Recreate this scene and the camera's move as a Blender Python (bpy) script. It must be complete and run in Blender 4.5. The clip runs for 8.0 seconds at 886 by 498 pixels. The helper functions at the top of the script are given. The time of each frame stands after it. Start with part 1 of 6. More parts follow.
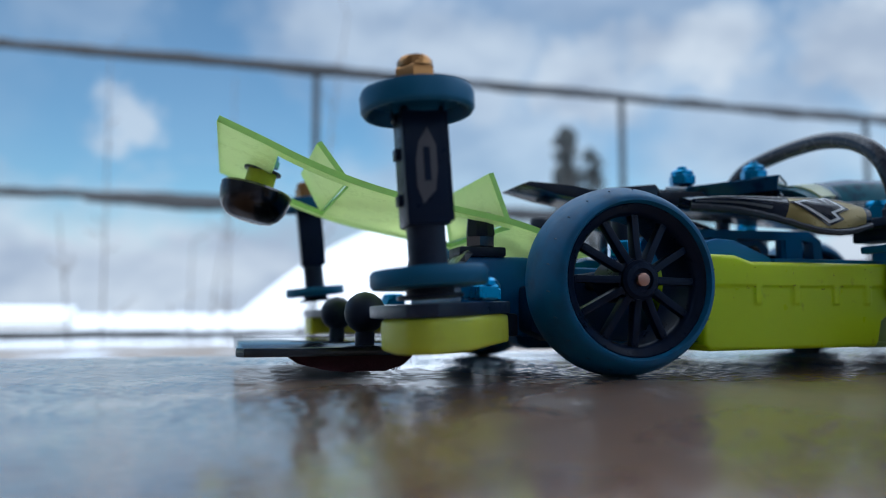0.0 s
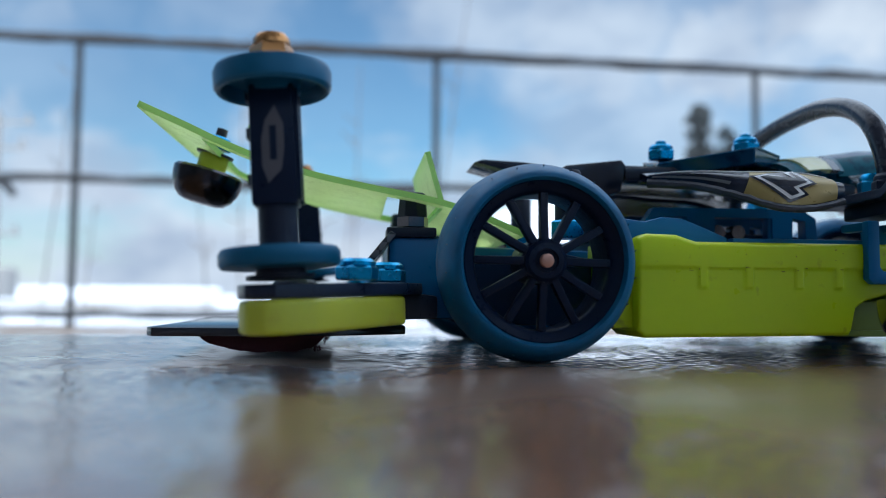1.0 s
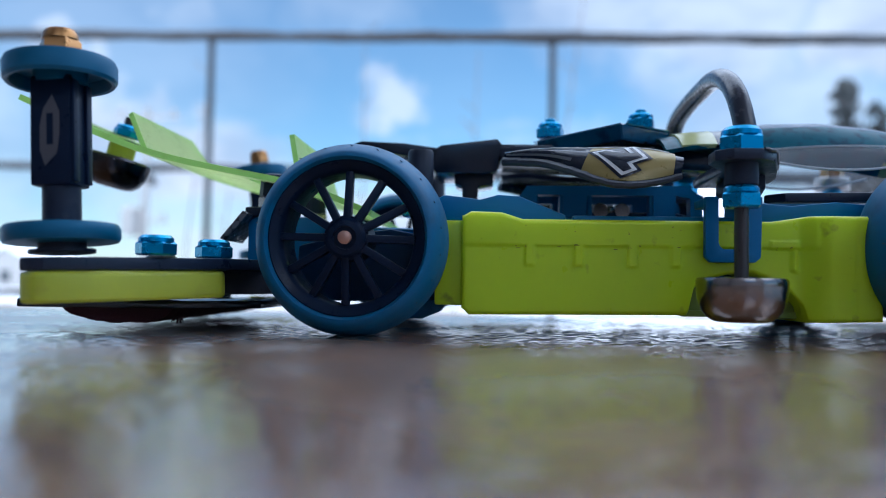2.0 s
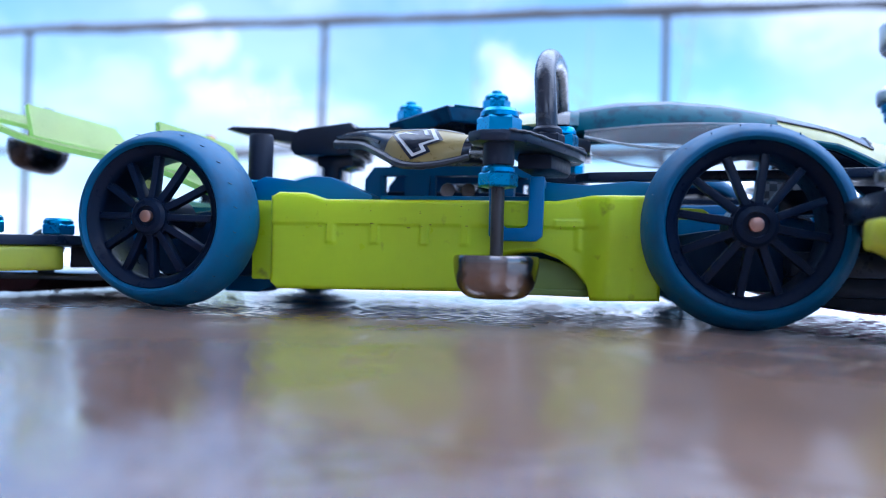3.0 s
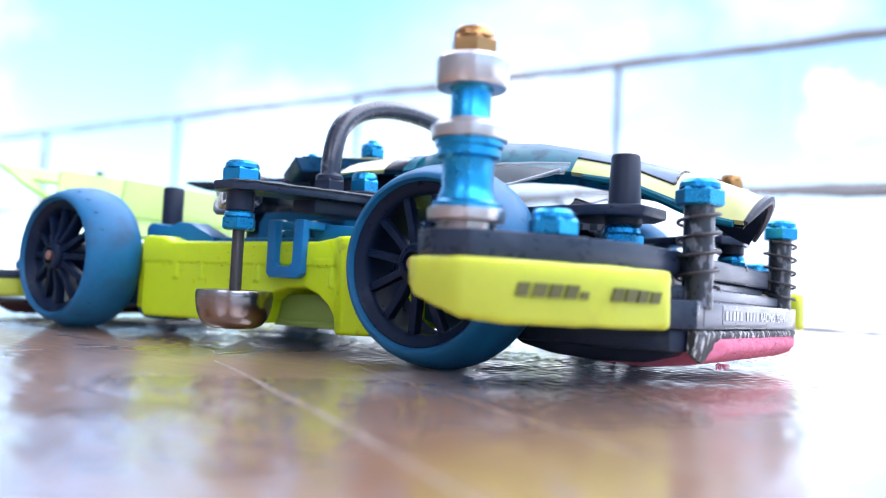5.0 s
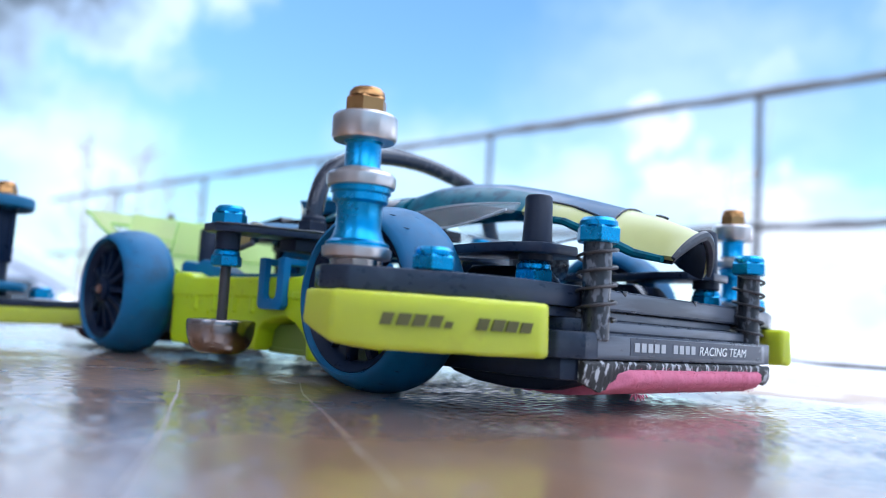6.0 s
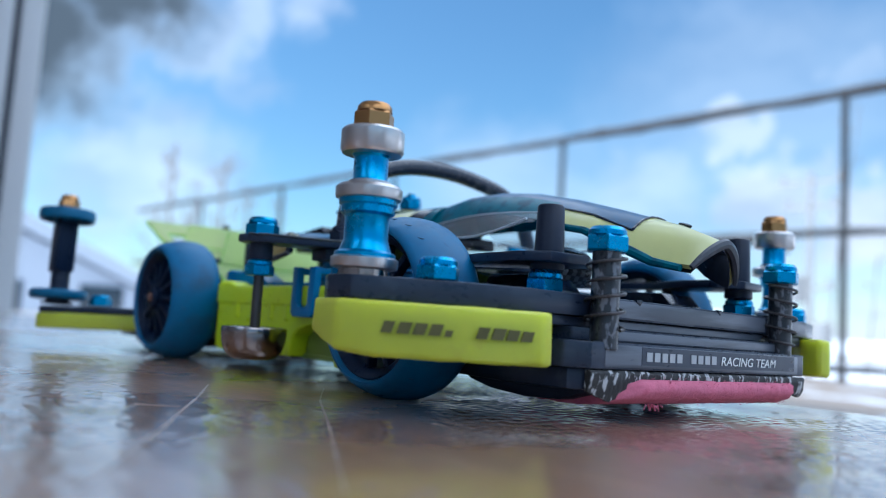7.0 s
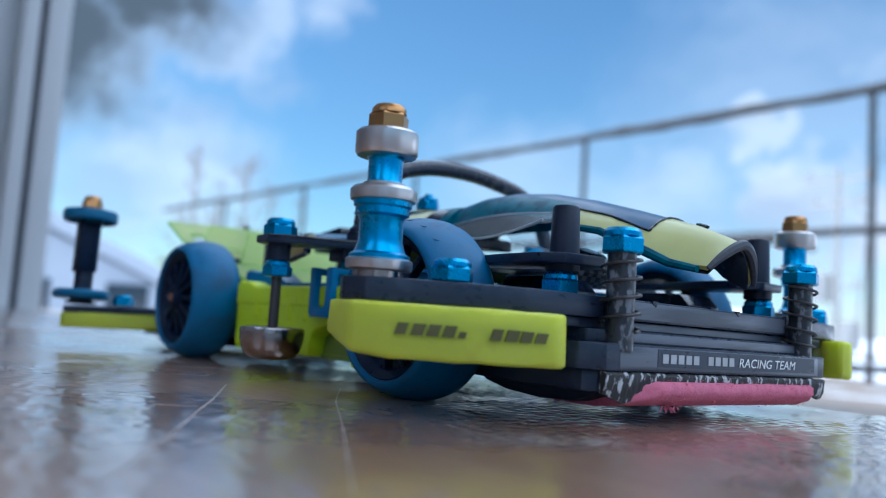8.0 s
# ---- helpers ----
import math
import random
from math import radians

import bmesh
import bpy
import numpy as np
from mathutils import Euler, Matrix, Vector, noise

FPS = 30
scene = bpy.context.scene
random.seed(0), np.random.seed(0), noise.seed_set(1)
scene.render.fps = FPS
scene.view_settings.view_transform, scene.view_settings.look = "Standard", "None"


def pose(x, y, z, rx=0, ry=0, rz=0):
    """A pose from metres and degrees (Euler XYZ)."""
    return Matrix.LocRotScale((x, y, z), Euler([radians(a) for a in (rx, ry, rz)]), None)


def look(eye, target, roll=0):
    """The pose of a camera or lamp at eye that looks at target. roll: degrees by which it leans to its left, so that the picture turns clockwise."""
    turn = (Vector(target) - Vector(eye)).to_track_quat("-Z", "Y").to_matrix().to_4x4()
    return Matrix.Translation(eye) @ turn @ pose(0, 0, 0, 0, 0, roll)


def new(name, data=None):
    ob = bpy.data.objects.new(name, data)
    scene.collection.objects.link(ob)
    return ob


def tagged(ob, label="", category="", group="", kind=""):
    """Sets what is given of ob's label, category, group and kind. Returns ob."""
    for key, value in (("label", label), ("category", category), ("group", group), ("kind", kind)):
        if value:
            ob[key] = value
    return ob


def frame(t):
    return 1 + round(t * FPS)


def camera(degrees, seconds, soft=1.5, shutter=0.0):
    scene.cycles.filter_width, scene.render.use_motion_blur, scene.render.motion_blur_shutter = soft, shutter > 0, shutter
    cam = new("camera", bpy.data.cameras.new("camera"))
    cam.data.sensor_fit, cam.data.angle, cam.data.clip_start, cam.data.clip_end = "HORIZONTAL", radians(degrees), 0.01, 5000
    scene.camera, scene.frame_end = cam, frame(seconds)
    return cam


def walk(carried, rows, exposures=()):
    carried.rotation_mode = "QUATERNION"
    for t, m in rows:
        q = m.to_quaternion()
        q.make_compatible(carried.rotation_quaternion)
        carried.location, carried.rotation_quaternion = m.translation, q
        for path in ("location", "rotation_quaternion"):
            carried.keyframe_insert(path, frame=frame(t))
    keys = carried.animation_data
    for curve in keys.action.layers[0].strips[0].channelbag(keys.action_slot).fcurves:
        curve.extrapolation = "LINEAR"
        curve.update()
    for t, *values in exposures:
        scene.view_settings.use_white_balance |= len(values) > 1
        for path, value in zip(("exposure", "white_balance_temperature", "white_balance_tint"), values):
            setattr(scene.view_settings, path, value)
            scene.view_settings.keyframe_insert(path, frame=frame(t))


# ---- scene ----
cam = camera(58.76, 8.0, soft=1.0)
# seconds, eye and target in millimetres, roll
PATH = [
    (0, (-51.62, -90.69, 7.85), (-25.36, 5.44, 16.22), -0.04),
    (0.5, (-37.40, -91.52, 7.98), (-18.76, 6.46, 15.29), 0.16),
    (1, (-22.74, -93.62, 7.76), (-12.20, 5.63, 13.97), 0.45),
    (1.5, (-5.60, -95.81, 7.31), (-2.60, 4.02, 12.26), 0.72),
    (1.7, (3.96, -97.20, 6.93), (3.52, 2.68, 11.67), 0.80),
    (2.8, (52.52, -98.56, 7.01), (35.80, 0.01, 8.93), 1.22),
    (3, (62.16, -98.41, 7.30), (42.32, -0.41, 8.71), 1.40),
    (3.5, (81.67, -96.08, 7.30), (53.51, -0.13, 8.46), 1.71),
    (4, (102.04, -90.85, 7.64), (65.01, 2.02, 9.54), 2.18),
    (4.5, (120.73, -84.87, 8.24), (74.23, 3.59, 11.65), 2.45),
    (5, (136.04, -77.27, 9.09), (80.59, 5.76, 14.56), 2.68),
    (5.2, (142.40, -75.80, 9.10), (83.75, 4.75, 15.54), 2.82),
    (6.3, (168.18, -65.29, 10.01), (96.52, 3.80, 19.57), 3.42),
    (6.5, (169.89, -64.17, 10.20), (96.84, 3.45, 19.77), 3.50),
    (7, (169.95, -63.40, 10.31), (94.49, 1.53, 19.87), 3.53),
    (7.5, (170.16, -63.38, 10.30), (93.54, 0.17, 19.83), 3.68),
    (8, (170.67, -62.86, 10.69), (93.42, -0.03, 19.91), 3.62),
]
# seconds, stops, white balance
EXPOSURES = [
    (0, -0.38, 5750, 7), (1.5, -0.12, 5650, 7), (1.7, -0.07, 5600, 8), (2.8, 0.55, 5050, 16), (3.5, 1.22, 5700, 17), (4.0, 1.5, 5950, 18),
    (4.5, 1.55, 6050, 19), (5.2, 1.5, 6100, 19), (6.3, 0.46, 5600, 10), (6.7, 0.26, 5500, 8), (7.2, 0.14, 5450, 8), (8.0, 0.08, 5400, 8),
]
walk(cam, [(t, look(Vector(eye) * 0.001, Vector(target) * 0.001, roll)) for t, eye, target, roll in PATH], EXPOSURES)

cam.data.dof.use_dof = True
cam.data.dof.focus_distance = 0.107
cam.data.dof.aperture_fstop = 19.5

# ---- world, sun, exposure ----
SUN_UP, SUN_ROUND = radians(52), radians(215)
world = bpy.data.worlds.new("sky")
scene.world = world
world.use_nodes = True


def sky_nodes():
    nt = world.node_tree
    nt.nodes.clear()
    N, L = nt.nodes.new, nt.links.new
    out = N("ShaderNodeOutputWorld")
    bg = N("ShaderNodeBackground")
    sky = N("ShaderNodeTexSky")
    sky.sky_type, sky.sun_disc = "NISHITA", False
    sky.sun_elevation, sky.sun_rotation = SUN_UP, SUN_ROUND
    sky.air_density, sky.dust_density, sky.ozone_density = 1.15, 0.1, 3.8
    co = N("ShaderNodeTexCoord")
    mp = N("ShaderNodeMapping")
    mp.inputs["Scale"].default_value = (1.0, 1.0, 1.9)
    mp.inputs["Location"].default_value = CLOUD_SHIFT
    big = N("ShaderNodeTexNoise")
    big.inputs["Scale"].default_value, big.inputs["Detail"].default_value, big.inputs["Roughness"].default_value = 3.1, 7.0, 0.55
    ramp = N("ShaderNodeValToRGB")
    ramp.color_ramp.elements[0].position, ramp.color_ramp.elements[1].position = 0.6, 0.8
    # clouds thicken towards the horizon
    sep = N("ShaderNodeSeparateXYZ")
    low = N("ShaderNodeMapRange")
    low.inputs["From Min"].default_value, low.inputs["From Max"].default_value = 0.0, 0.22
    low.inputs["To Min"].default_value, low.inputs["To Max"].default_value = 0.42, -0.03
    add = N("ShaderNodeMath")
    add.operation = "ADD"
    white = N("ShaderNodeMix")
    white.data_type = "RGBA"
    fine = N("ShaderNodeTexNoise")
    fine.inputs["Scale"].default_value, fine.inputs["Detail"].default_value = 7.0, 5.0
    shade = N("ShaderNodeValToRGB")
    shade.color_ramp.elements[0].position, shade.color_ramp.elements[1].position = 0.36, 0.6
    shade.color_ramp.elements[0].color, shade.color_ramp.elements[1].color = (4.3, 4.85, 5.7, 1), (6.7, 7.05, 7.4, 1)
    L(co.outputs["Generated"], mp.inputs["Vector"])
    L(mp.outputs["Vector"], big.inputs["Vector"])
    L(mp.outputs["Vector"], fine.inputs["Vector"])
    L(co.outputs["Generated"], sep.inputs[0])
    L(sep.outputs["Z"], low.inputs["Value"])
    L(big.outputs["Fac"], add.inputs[0])
    L(low.outputs["Result"], add.inputs[1])
    east = N("ShaderNodeMapRange")
    east.inputs["From Min"].default_value, east.inputs["From Max"].default_value = -0.85, -0.1
    east.inputs["To Min"].default_value, east.inputs["To Max"].default_value = -0.16, 0.03
    add2, add3 = N("ShaderNodeMath"), N("ShaderNodeMath")
    add2.operation = add3.operation = "ADD"
    # a broken cloud layer added above the view to brighten the floor's reflections
    high = N("ShaderNodeMapRange")
    high.inputs["From Min"].default_value, high.inputs["From Max"].default_value = 0.4, 0.56
    high.inputs["To Min"].default_value, high.inputs["To Max"].default_value = 0.0, 0.36
    L(sep.outputs["Z"], high.inputs["Value"])
    L(sep.outputs["X"], east.inputs["Value"])
    L(add.outputs[0], add2.inputs[0])
    L(east.outputs["Result"], add2.inputs[1])
    L(add2.outputs[0], add3.inputs[0])
    L(high.outputs["Result"], add3.inputs[1])
    L(add3.outputs[0], ramp.inputs["Fac"])
    # single clouds: their rims are torn by a fine distortion of the direction
    tear = N("ShaderNodeTexNoise")
    tear.inputs["Scale"].default_value, tear.inputs["Detail"].default_value, tear.inputs["Roughness"].default_value = 11.0, 6.0, 0.62
    L(co.outputs["Generated"], tear.inputs["Vector"])
    centred, spread, bent, flat = (N("ShaderNodeVectorMath") for _ in range(4))
    centred.operation, spread.operation, bent.operation, flat.operation = "SUBTRACT", "SCALE", "ADD", "MULTIPLY"
    centred.inputs[1].default_value = (0.5, 0.5, 0.5)
    spread.inputs["Scale"].default_value = 0.17
    flat.inputs[1].default_value = (1, 1, CLOUD_FLAT)
    L(tear.outputs["Color"], centred.inputs[0])
    L(centred.outputs[0], spread.inputs[0])
    L(co.outputs["Generated"], bent.inputs[0])
    L(spread.outputs[0], bent.inputs[1])
    L(bent.outputs[0], flat.inputs[0])
    def cloud(round_, up, wide, weight):
        a, e = radians(round_), radians(up)
        far, dens = N("ShaderNodeVectorMath"), N("ShaderNodeMapRange")
        far.operation, dens.interpolation_type = "DISTANCE", "SMOOTHSTEP"
        far.inputs[1].default_value = (math.sin(a) * math.cos(e), math.cos(a) * math.cos(e), math.sin(e) * CLOUD_FLAT)
        dens.inputs["From Min"].default_value, dens.inputs["From Max"].default_value = radians(wide) * 1.25, radians(wide) * 0.35
        dens.inputs["To Min"].default_value, dens.inputs["To Max"].default_value = 0.0, weight
        L(flat.outputs[0], far.inputs[0])
        L(far.outputs["Value"], dens.inputs["Value"])
        return dens.outputs["Result"]
    def most(a, c):
        n = N("ShaderNodeMath")
        n.operation = "MAXIMUM"
        L(a, n.inputs[0])
        L(c, n.inputs[1])
        return n.outputs[0]
    cover = ramp.outputs["Color"]
    for row in CLOUDS:
        cover = most(cover, cloud(*row))
    grey = None
    for row in RAIN_CLOUDS:
        one = cloud(*row)
        grey = one if grey is None else most(grey, one)
    cover = most(cover, grey)
    L(fine.outputs["Fac"], shade.inputs["Fac"])
    dim = N("ShaderNodeMix")
    dim.data_type = "RGBA"
    dim.inputs["B"].default_value = (0.95, 1.2, 1.45, 1)
    # clouds above the view are scaled up as extra light for the floor
    glow, lit = N("ShaderNodeMapRange"), N("ShaderNodeVectorMath")
    glow.inputs["From Min"].default_value, glow.inputs["From Max"].default_value = 0.36, 0.66
    glow.inputs["To Min"].default_value, glow.inputs["To Max"].default_value = 1.0, 3.0
    lit.operation = "SCALE"
    L(sep.outputs["Z"], glow.inputs["Value"])
    L(shade.outputs["Color"], lit.inputs[0])
    L(glow.outputs["Result"], lit.inputs["Scale"])
    L(grey, dim.inputs["Factor"])
    L(lit.outputs[0], dim.inputs["A"])
    L(cover, white.inputs["Factor"])
    clear = N("ShaderNodeVectorMath")  # cold winter air: a little less red than the model sky
    clear.operation = "MULTIPLY"
    clear.inputs[1].default_value = (0.88, 1.05, 1.03)
    L(sky.outputs["Color"], clear.inputs[0])
    L(clear.outputs[0], white.inputs["A"])
    L(dim.outputs["Result"], white.inputs["B"])
    L(white.outputs["Result"], bg.inputs["Color"])
    bg.inputs["Strength"].default_value = SKY_STRENGTH
    L(bg.outputs[0], out.inputs[0])


# azimuth from +y towards +x, elevation and half width in degrees, density
CLOUDS = [
    (-7.0, 13.2, 2.6, 0.75), (9, 20.5, 8, 0.7), (17, 18, 8, 0.8), (26, 16.3, 6, 0.9), (33.5, 18.2, 6, 1.0), (44, 17, 6, 1.0), (20, 12, 9, 0.65),
    (38, 12, 10, 0.7), (-10, 20.5, 6, 0.3), (-26, 9.5, 5, 0.9), (-20.5, 8.5, 3.5, 0.9), (28, 25, 12, 0.6), (-67.5, 18.7, 4.6, 0.55),
    (-64.5, 20.8, 3, 0.5), (-59.8, 22, 3.2, 0.5), (-64, 15.8, 3, 0.3), (-29.3, 13.6, 2.6, 0.7), (-21.5, 17.8, 2.6, 0.4), (-71, 9, 8, 0.6), (-35, 8, 8, 0.5), (-26, 15, 14, 0.27), (-44, 9.5, 9, 0.35), (-4, 17, 10, 0.06),
]
RAIN_CLOUDS = [(-78.5, 16.6, 8.4, 1.0), (-72, 20.5, 6.0, 1.0)]
CLOUD_FLAT = 1.35
CLOUD_SHIFT, SKY_STRENGTH = (0.35, 0.1, 0.2), 0.13
sky_nodes()
sun = new("sun", bpy.data.lights.new("sun", "SUN"))
sun.data.energy, sun.data.angle, sun.data.color = 4.0, radians(0.6), (1.0, 0.95, 0.88)
sun.matrix_world = look((math.sin(SUN_ROUND) * math.cos(SUN_UP) * 30, math.cos(SUN_ROUND) * math.cos(SUN_UP) * 30, math.sin(SUN_UP) * 30), (0, 0, 0))

# ---- mesh helpers, in millimetres ----
MM = 0.001
FLIP = [False]  # the far side of the car mirrors the near one about y = 37


def ring_faces(bm, rings, close_ends=True, cyclic=True):
    n = len(rings[0])
    for a, b in zip(rings, rings[1:]):
        for i in range(n if cyclic else n - 1):
            j = (i + 1) % n
            bm.faces.new((a[i], a[j], b[j], b[i]))
    if close_ends:
        bm.faces.new(rings[0][::-1])
        bm.faces.new(rings[-1])


def bevel_new(bm, faces, bev, seg=2):
    edges = {e for f in faces for e in f.edges if len(e.link_faces) == 2 and e.calc_face_angle(0) > 0.5}
    if bev and edges:
        bmesh.ops.bevel(bm, geom=list(edges), offset=bev, segments=seg, affect="EDGES", profile=0.6, clamp_overlap=True)


def box(bm, x0, x1, y0, y1, z0, z1, bev=0.3):
    return prism(bm, [(x0, y0), (x1, y0), (x1, y1), (x0, y1)], z0, z1, bev)


def prism(bm, pts, a, b, bev=0.3, plane="xy", m=None, seg=2):
    """A polygon drawn out from a to b along the axis that its plane leaves over."""
    def put(p, q, h):
        return {"xy": (p, q, h), "xz": (p, h, q), "yz": (h, p, q)}[plane]
    tmp = bmesh.new()
    lo = [tmp.verts.new(put(*p, a)) for p in pts]
    hi = [tmp.verts.new(put(*p, b)) for p in pts]
    ring_faces(tmp, [lo, hi])
    bmesh.ops.recalc_face_normals(tmp, faces=tmp.faces)
    bevel_new(tmp, tmp.faces, bev, seg)
    merge(bm, tmp, m)
    return bm


def merge(bm, tmp, m=None):
    if m is not None:
        bmesh.ops.transform(tmp, matrix=m, verts=tmp.verts)
    me = bpy.data.meshes.new("tmp")
    tmp.to_mesh(me)
    bm.from_mesh(me)
    bpy.data.meshes.remove(me)
    tmp.free()


def lathe(bm, prof, x=0, y=0, z=0, seg=32, axis="z", m=None, turn=0.0):
    """A profile of (radius, height) turned round an axis through (x, y, z)."""
    tmp = bmesh.new()
    rings = []
    for r, h in prof:
        r = max(r, 0.01)
        rings.append([tmp.verts.new((r * math.cos(turn + 2 * math.pi * i / seg), r * math.sin(turn + 2 * math.pi * i / seg), h)) for i in range(seg)])
    ring_faces(tmp, rings)
    rot = {"z": Matrix(), "y": pose(0, 0, 0, -90), "x": pose(0, 0, 0, 0, 90)}[axis]
    merge(bm, tmp, Matrix.Translation((x, y, z)) @ (m if m is not None else Matrix()) @ rot)
    return bm


def rod(bm, x, y, z0, z1, r, seg=24, ch=0.15, m=None):
    return lathe(bm, [(r - ch, z0), (r, z0 + ch), (r, z1 - ch), (r - ch, z1)], x, y, 0, seg, m=m)


def nut(bm, x, y, z0, z1, r, collar=True, m=None, turn=0.2):
    """A hexagon nut, with the round nylon collar of a lock nut."""
    h = z1 - z0
    top = z0 + h * (0.68 if collar else 1.0)
    lathe(bm, [(r * 0.9, z0), (r, z0 + 0.08 * h), (r, top - 0.1 * h), (r * 0.88, top)], x, y, 0, 6, m=m, turn=turn)
    if collar:
        lathe(bm, [(r * 0.86, top - 0.02), (r * 0.84, z1 - 0.14 * h), (r * 0.7, z1), (r * 0.42, z1 - 0.05), (r * 0.4, z1 - 0.5)], x, y, 0, 24, m=m)
    return bm


def tube(bm, pts, r, seg=16):
    rings, pts = [], [Vector(p) for p in pts]
    up = Vector((0.13, 0.31, 0.94))
    for i, p in enumerate(pts):
        d = (pts[min(i + 1, len(pts) - 1)] - pts[max(i - 1, 0)]).normalized()
        a = d.cross(up).normalized()
        b = d.cross(a)
        rr = r(i / (len(pts) - 1)) if callable(r) else r
        rings.append([bm.verts.new(p + rr * (math.cos(t) * a + math.sin(t) * b)) for t in (2 * math.pi * k / seg for k in range(seg))])
    ring_faces(bm, rings)
    return bm


def smooth_path(pts, n=8):
    """A Catmull-Rom line through points."""
    pts = [Vector(p) for p in pts]
    out = []
    for i in range(len(pts) - 1):
        p0, p1, p2, p3 = pts[max(i - 1, 0)], pts[i], pts[i + 1], pts[min(i + 2, len(pts) - 1)]
        for k in range(n):
            t = k / n
            out.append(0.5 * (2 * p1 + (p2 - p0) * t + (2 * p0 - 5 * p1 + 4 * p2 - p3) * t * t + (3 * p1 - p0 - 3 * p2 + p3) * t ** 3))
    return out + [pts[-1]]


def sheet(bm, rows, thick):
    """A curved sheet through a grid of points, with thickness below it."""
    tmp = bmesh.new()
    grid = [[tmp.verts.new(p) for p in row] for row in rows]
    for a, b in zip(grid, grid[1:]):
        for i in range(len(a) - 1):
            tmp.faces.new((a[i], a[i + 1], b[i + 1], b[i]))
    bmesh.ops.recalc_face_normals(tmp, faces=tmp.faces)
    if tmp.faces[0].normal.z < 0:
        bmesh.ops.reverse_faces(tmp, faces=tmp.faces)
    bmesh.ops.solidify(tmp, geom=list(tmp.faces), thickness=thick)
    merge(bm, tmp)
    return bm


def to_mesh(name, bm, material, unit=MM, flip=None, sharp=35):
    if FLIP[0] if flip is None else flip:
        for v in bm.verts:
            v.co.y = 74 - v.co.y
        bmesh.ops.reverse_faces(bm, faces=bm.faces)
    else:
        bmesh.ops.recalc_face_normals(bm, faces=bm.faces)
    for v in bm.verts:
        v.co *= unit
    me = bpy.data.meshes.new(name)
    bm.to_mesh(me)
    bm.free()
    me.polygons.foreach_set("use_smooth", [True] * len(me.polygons))
    me.set_sharp_from_angle(angle=radians(sharp))
    me.materials.append(material)
    return me


def part(name, bm, material, parent=None, label="", unit=MM, sharp=35):
    ob = new(name, to_mesh(name, bm, material, unit, sharp=sharp) if isinstance(bm, bmesh.types.BMesh) else bm)
    if parent is not None:
        ob.parent = parent
        if parent.type == "EMPTY":
            ob.matrix_parent_inverse = Matrix.Translation(-parent.location)
    return tagged(ob, label)


def B():
    return bmesh.new()


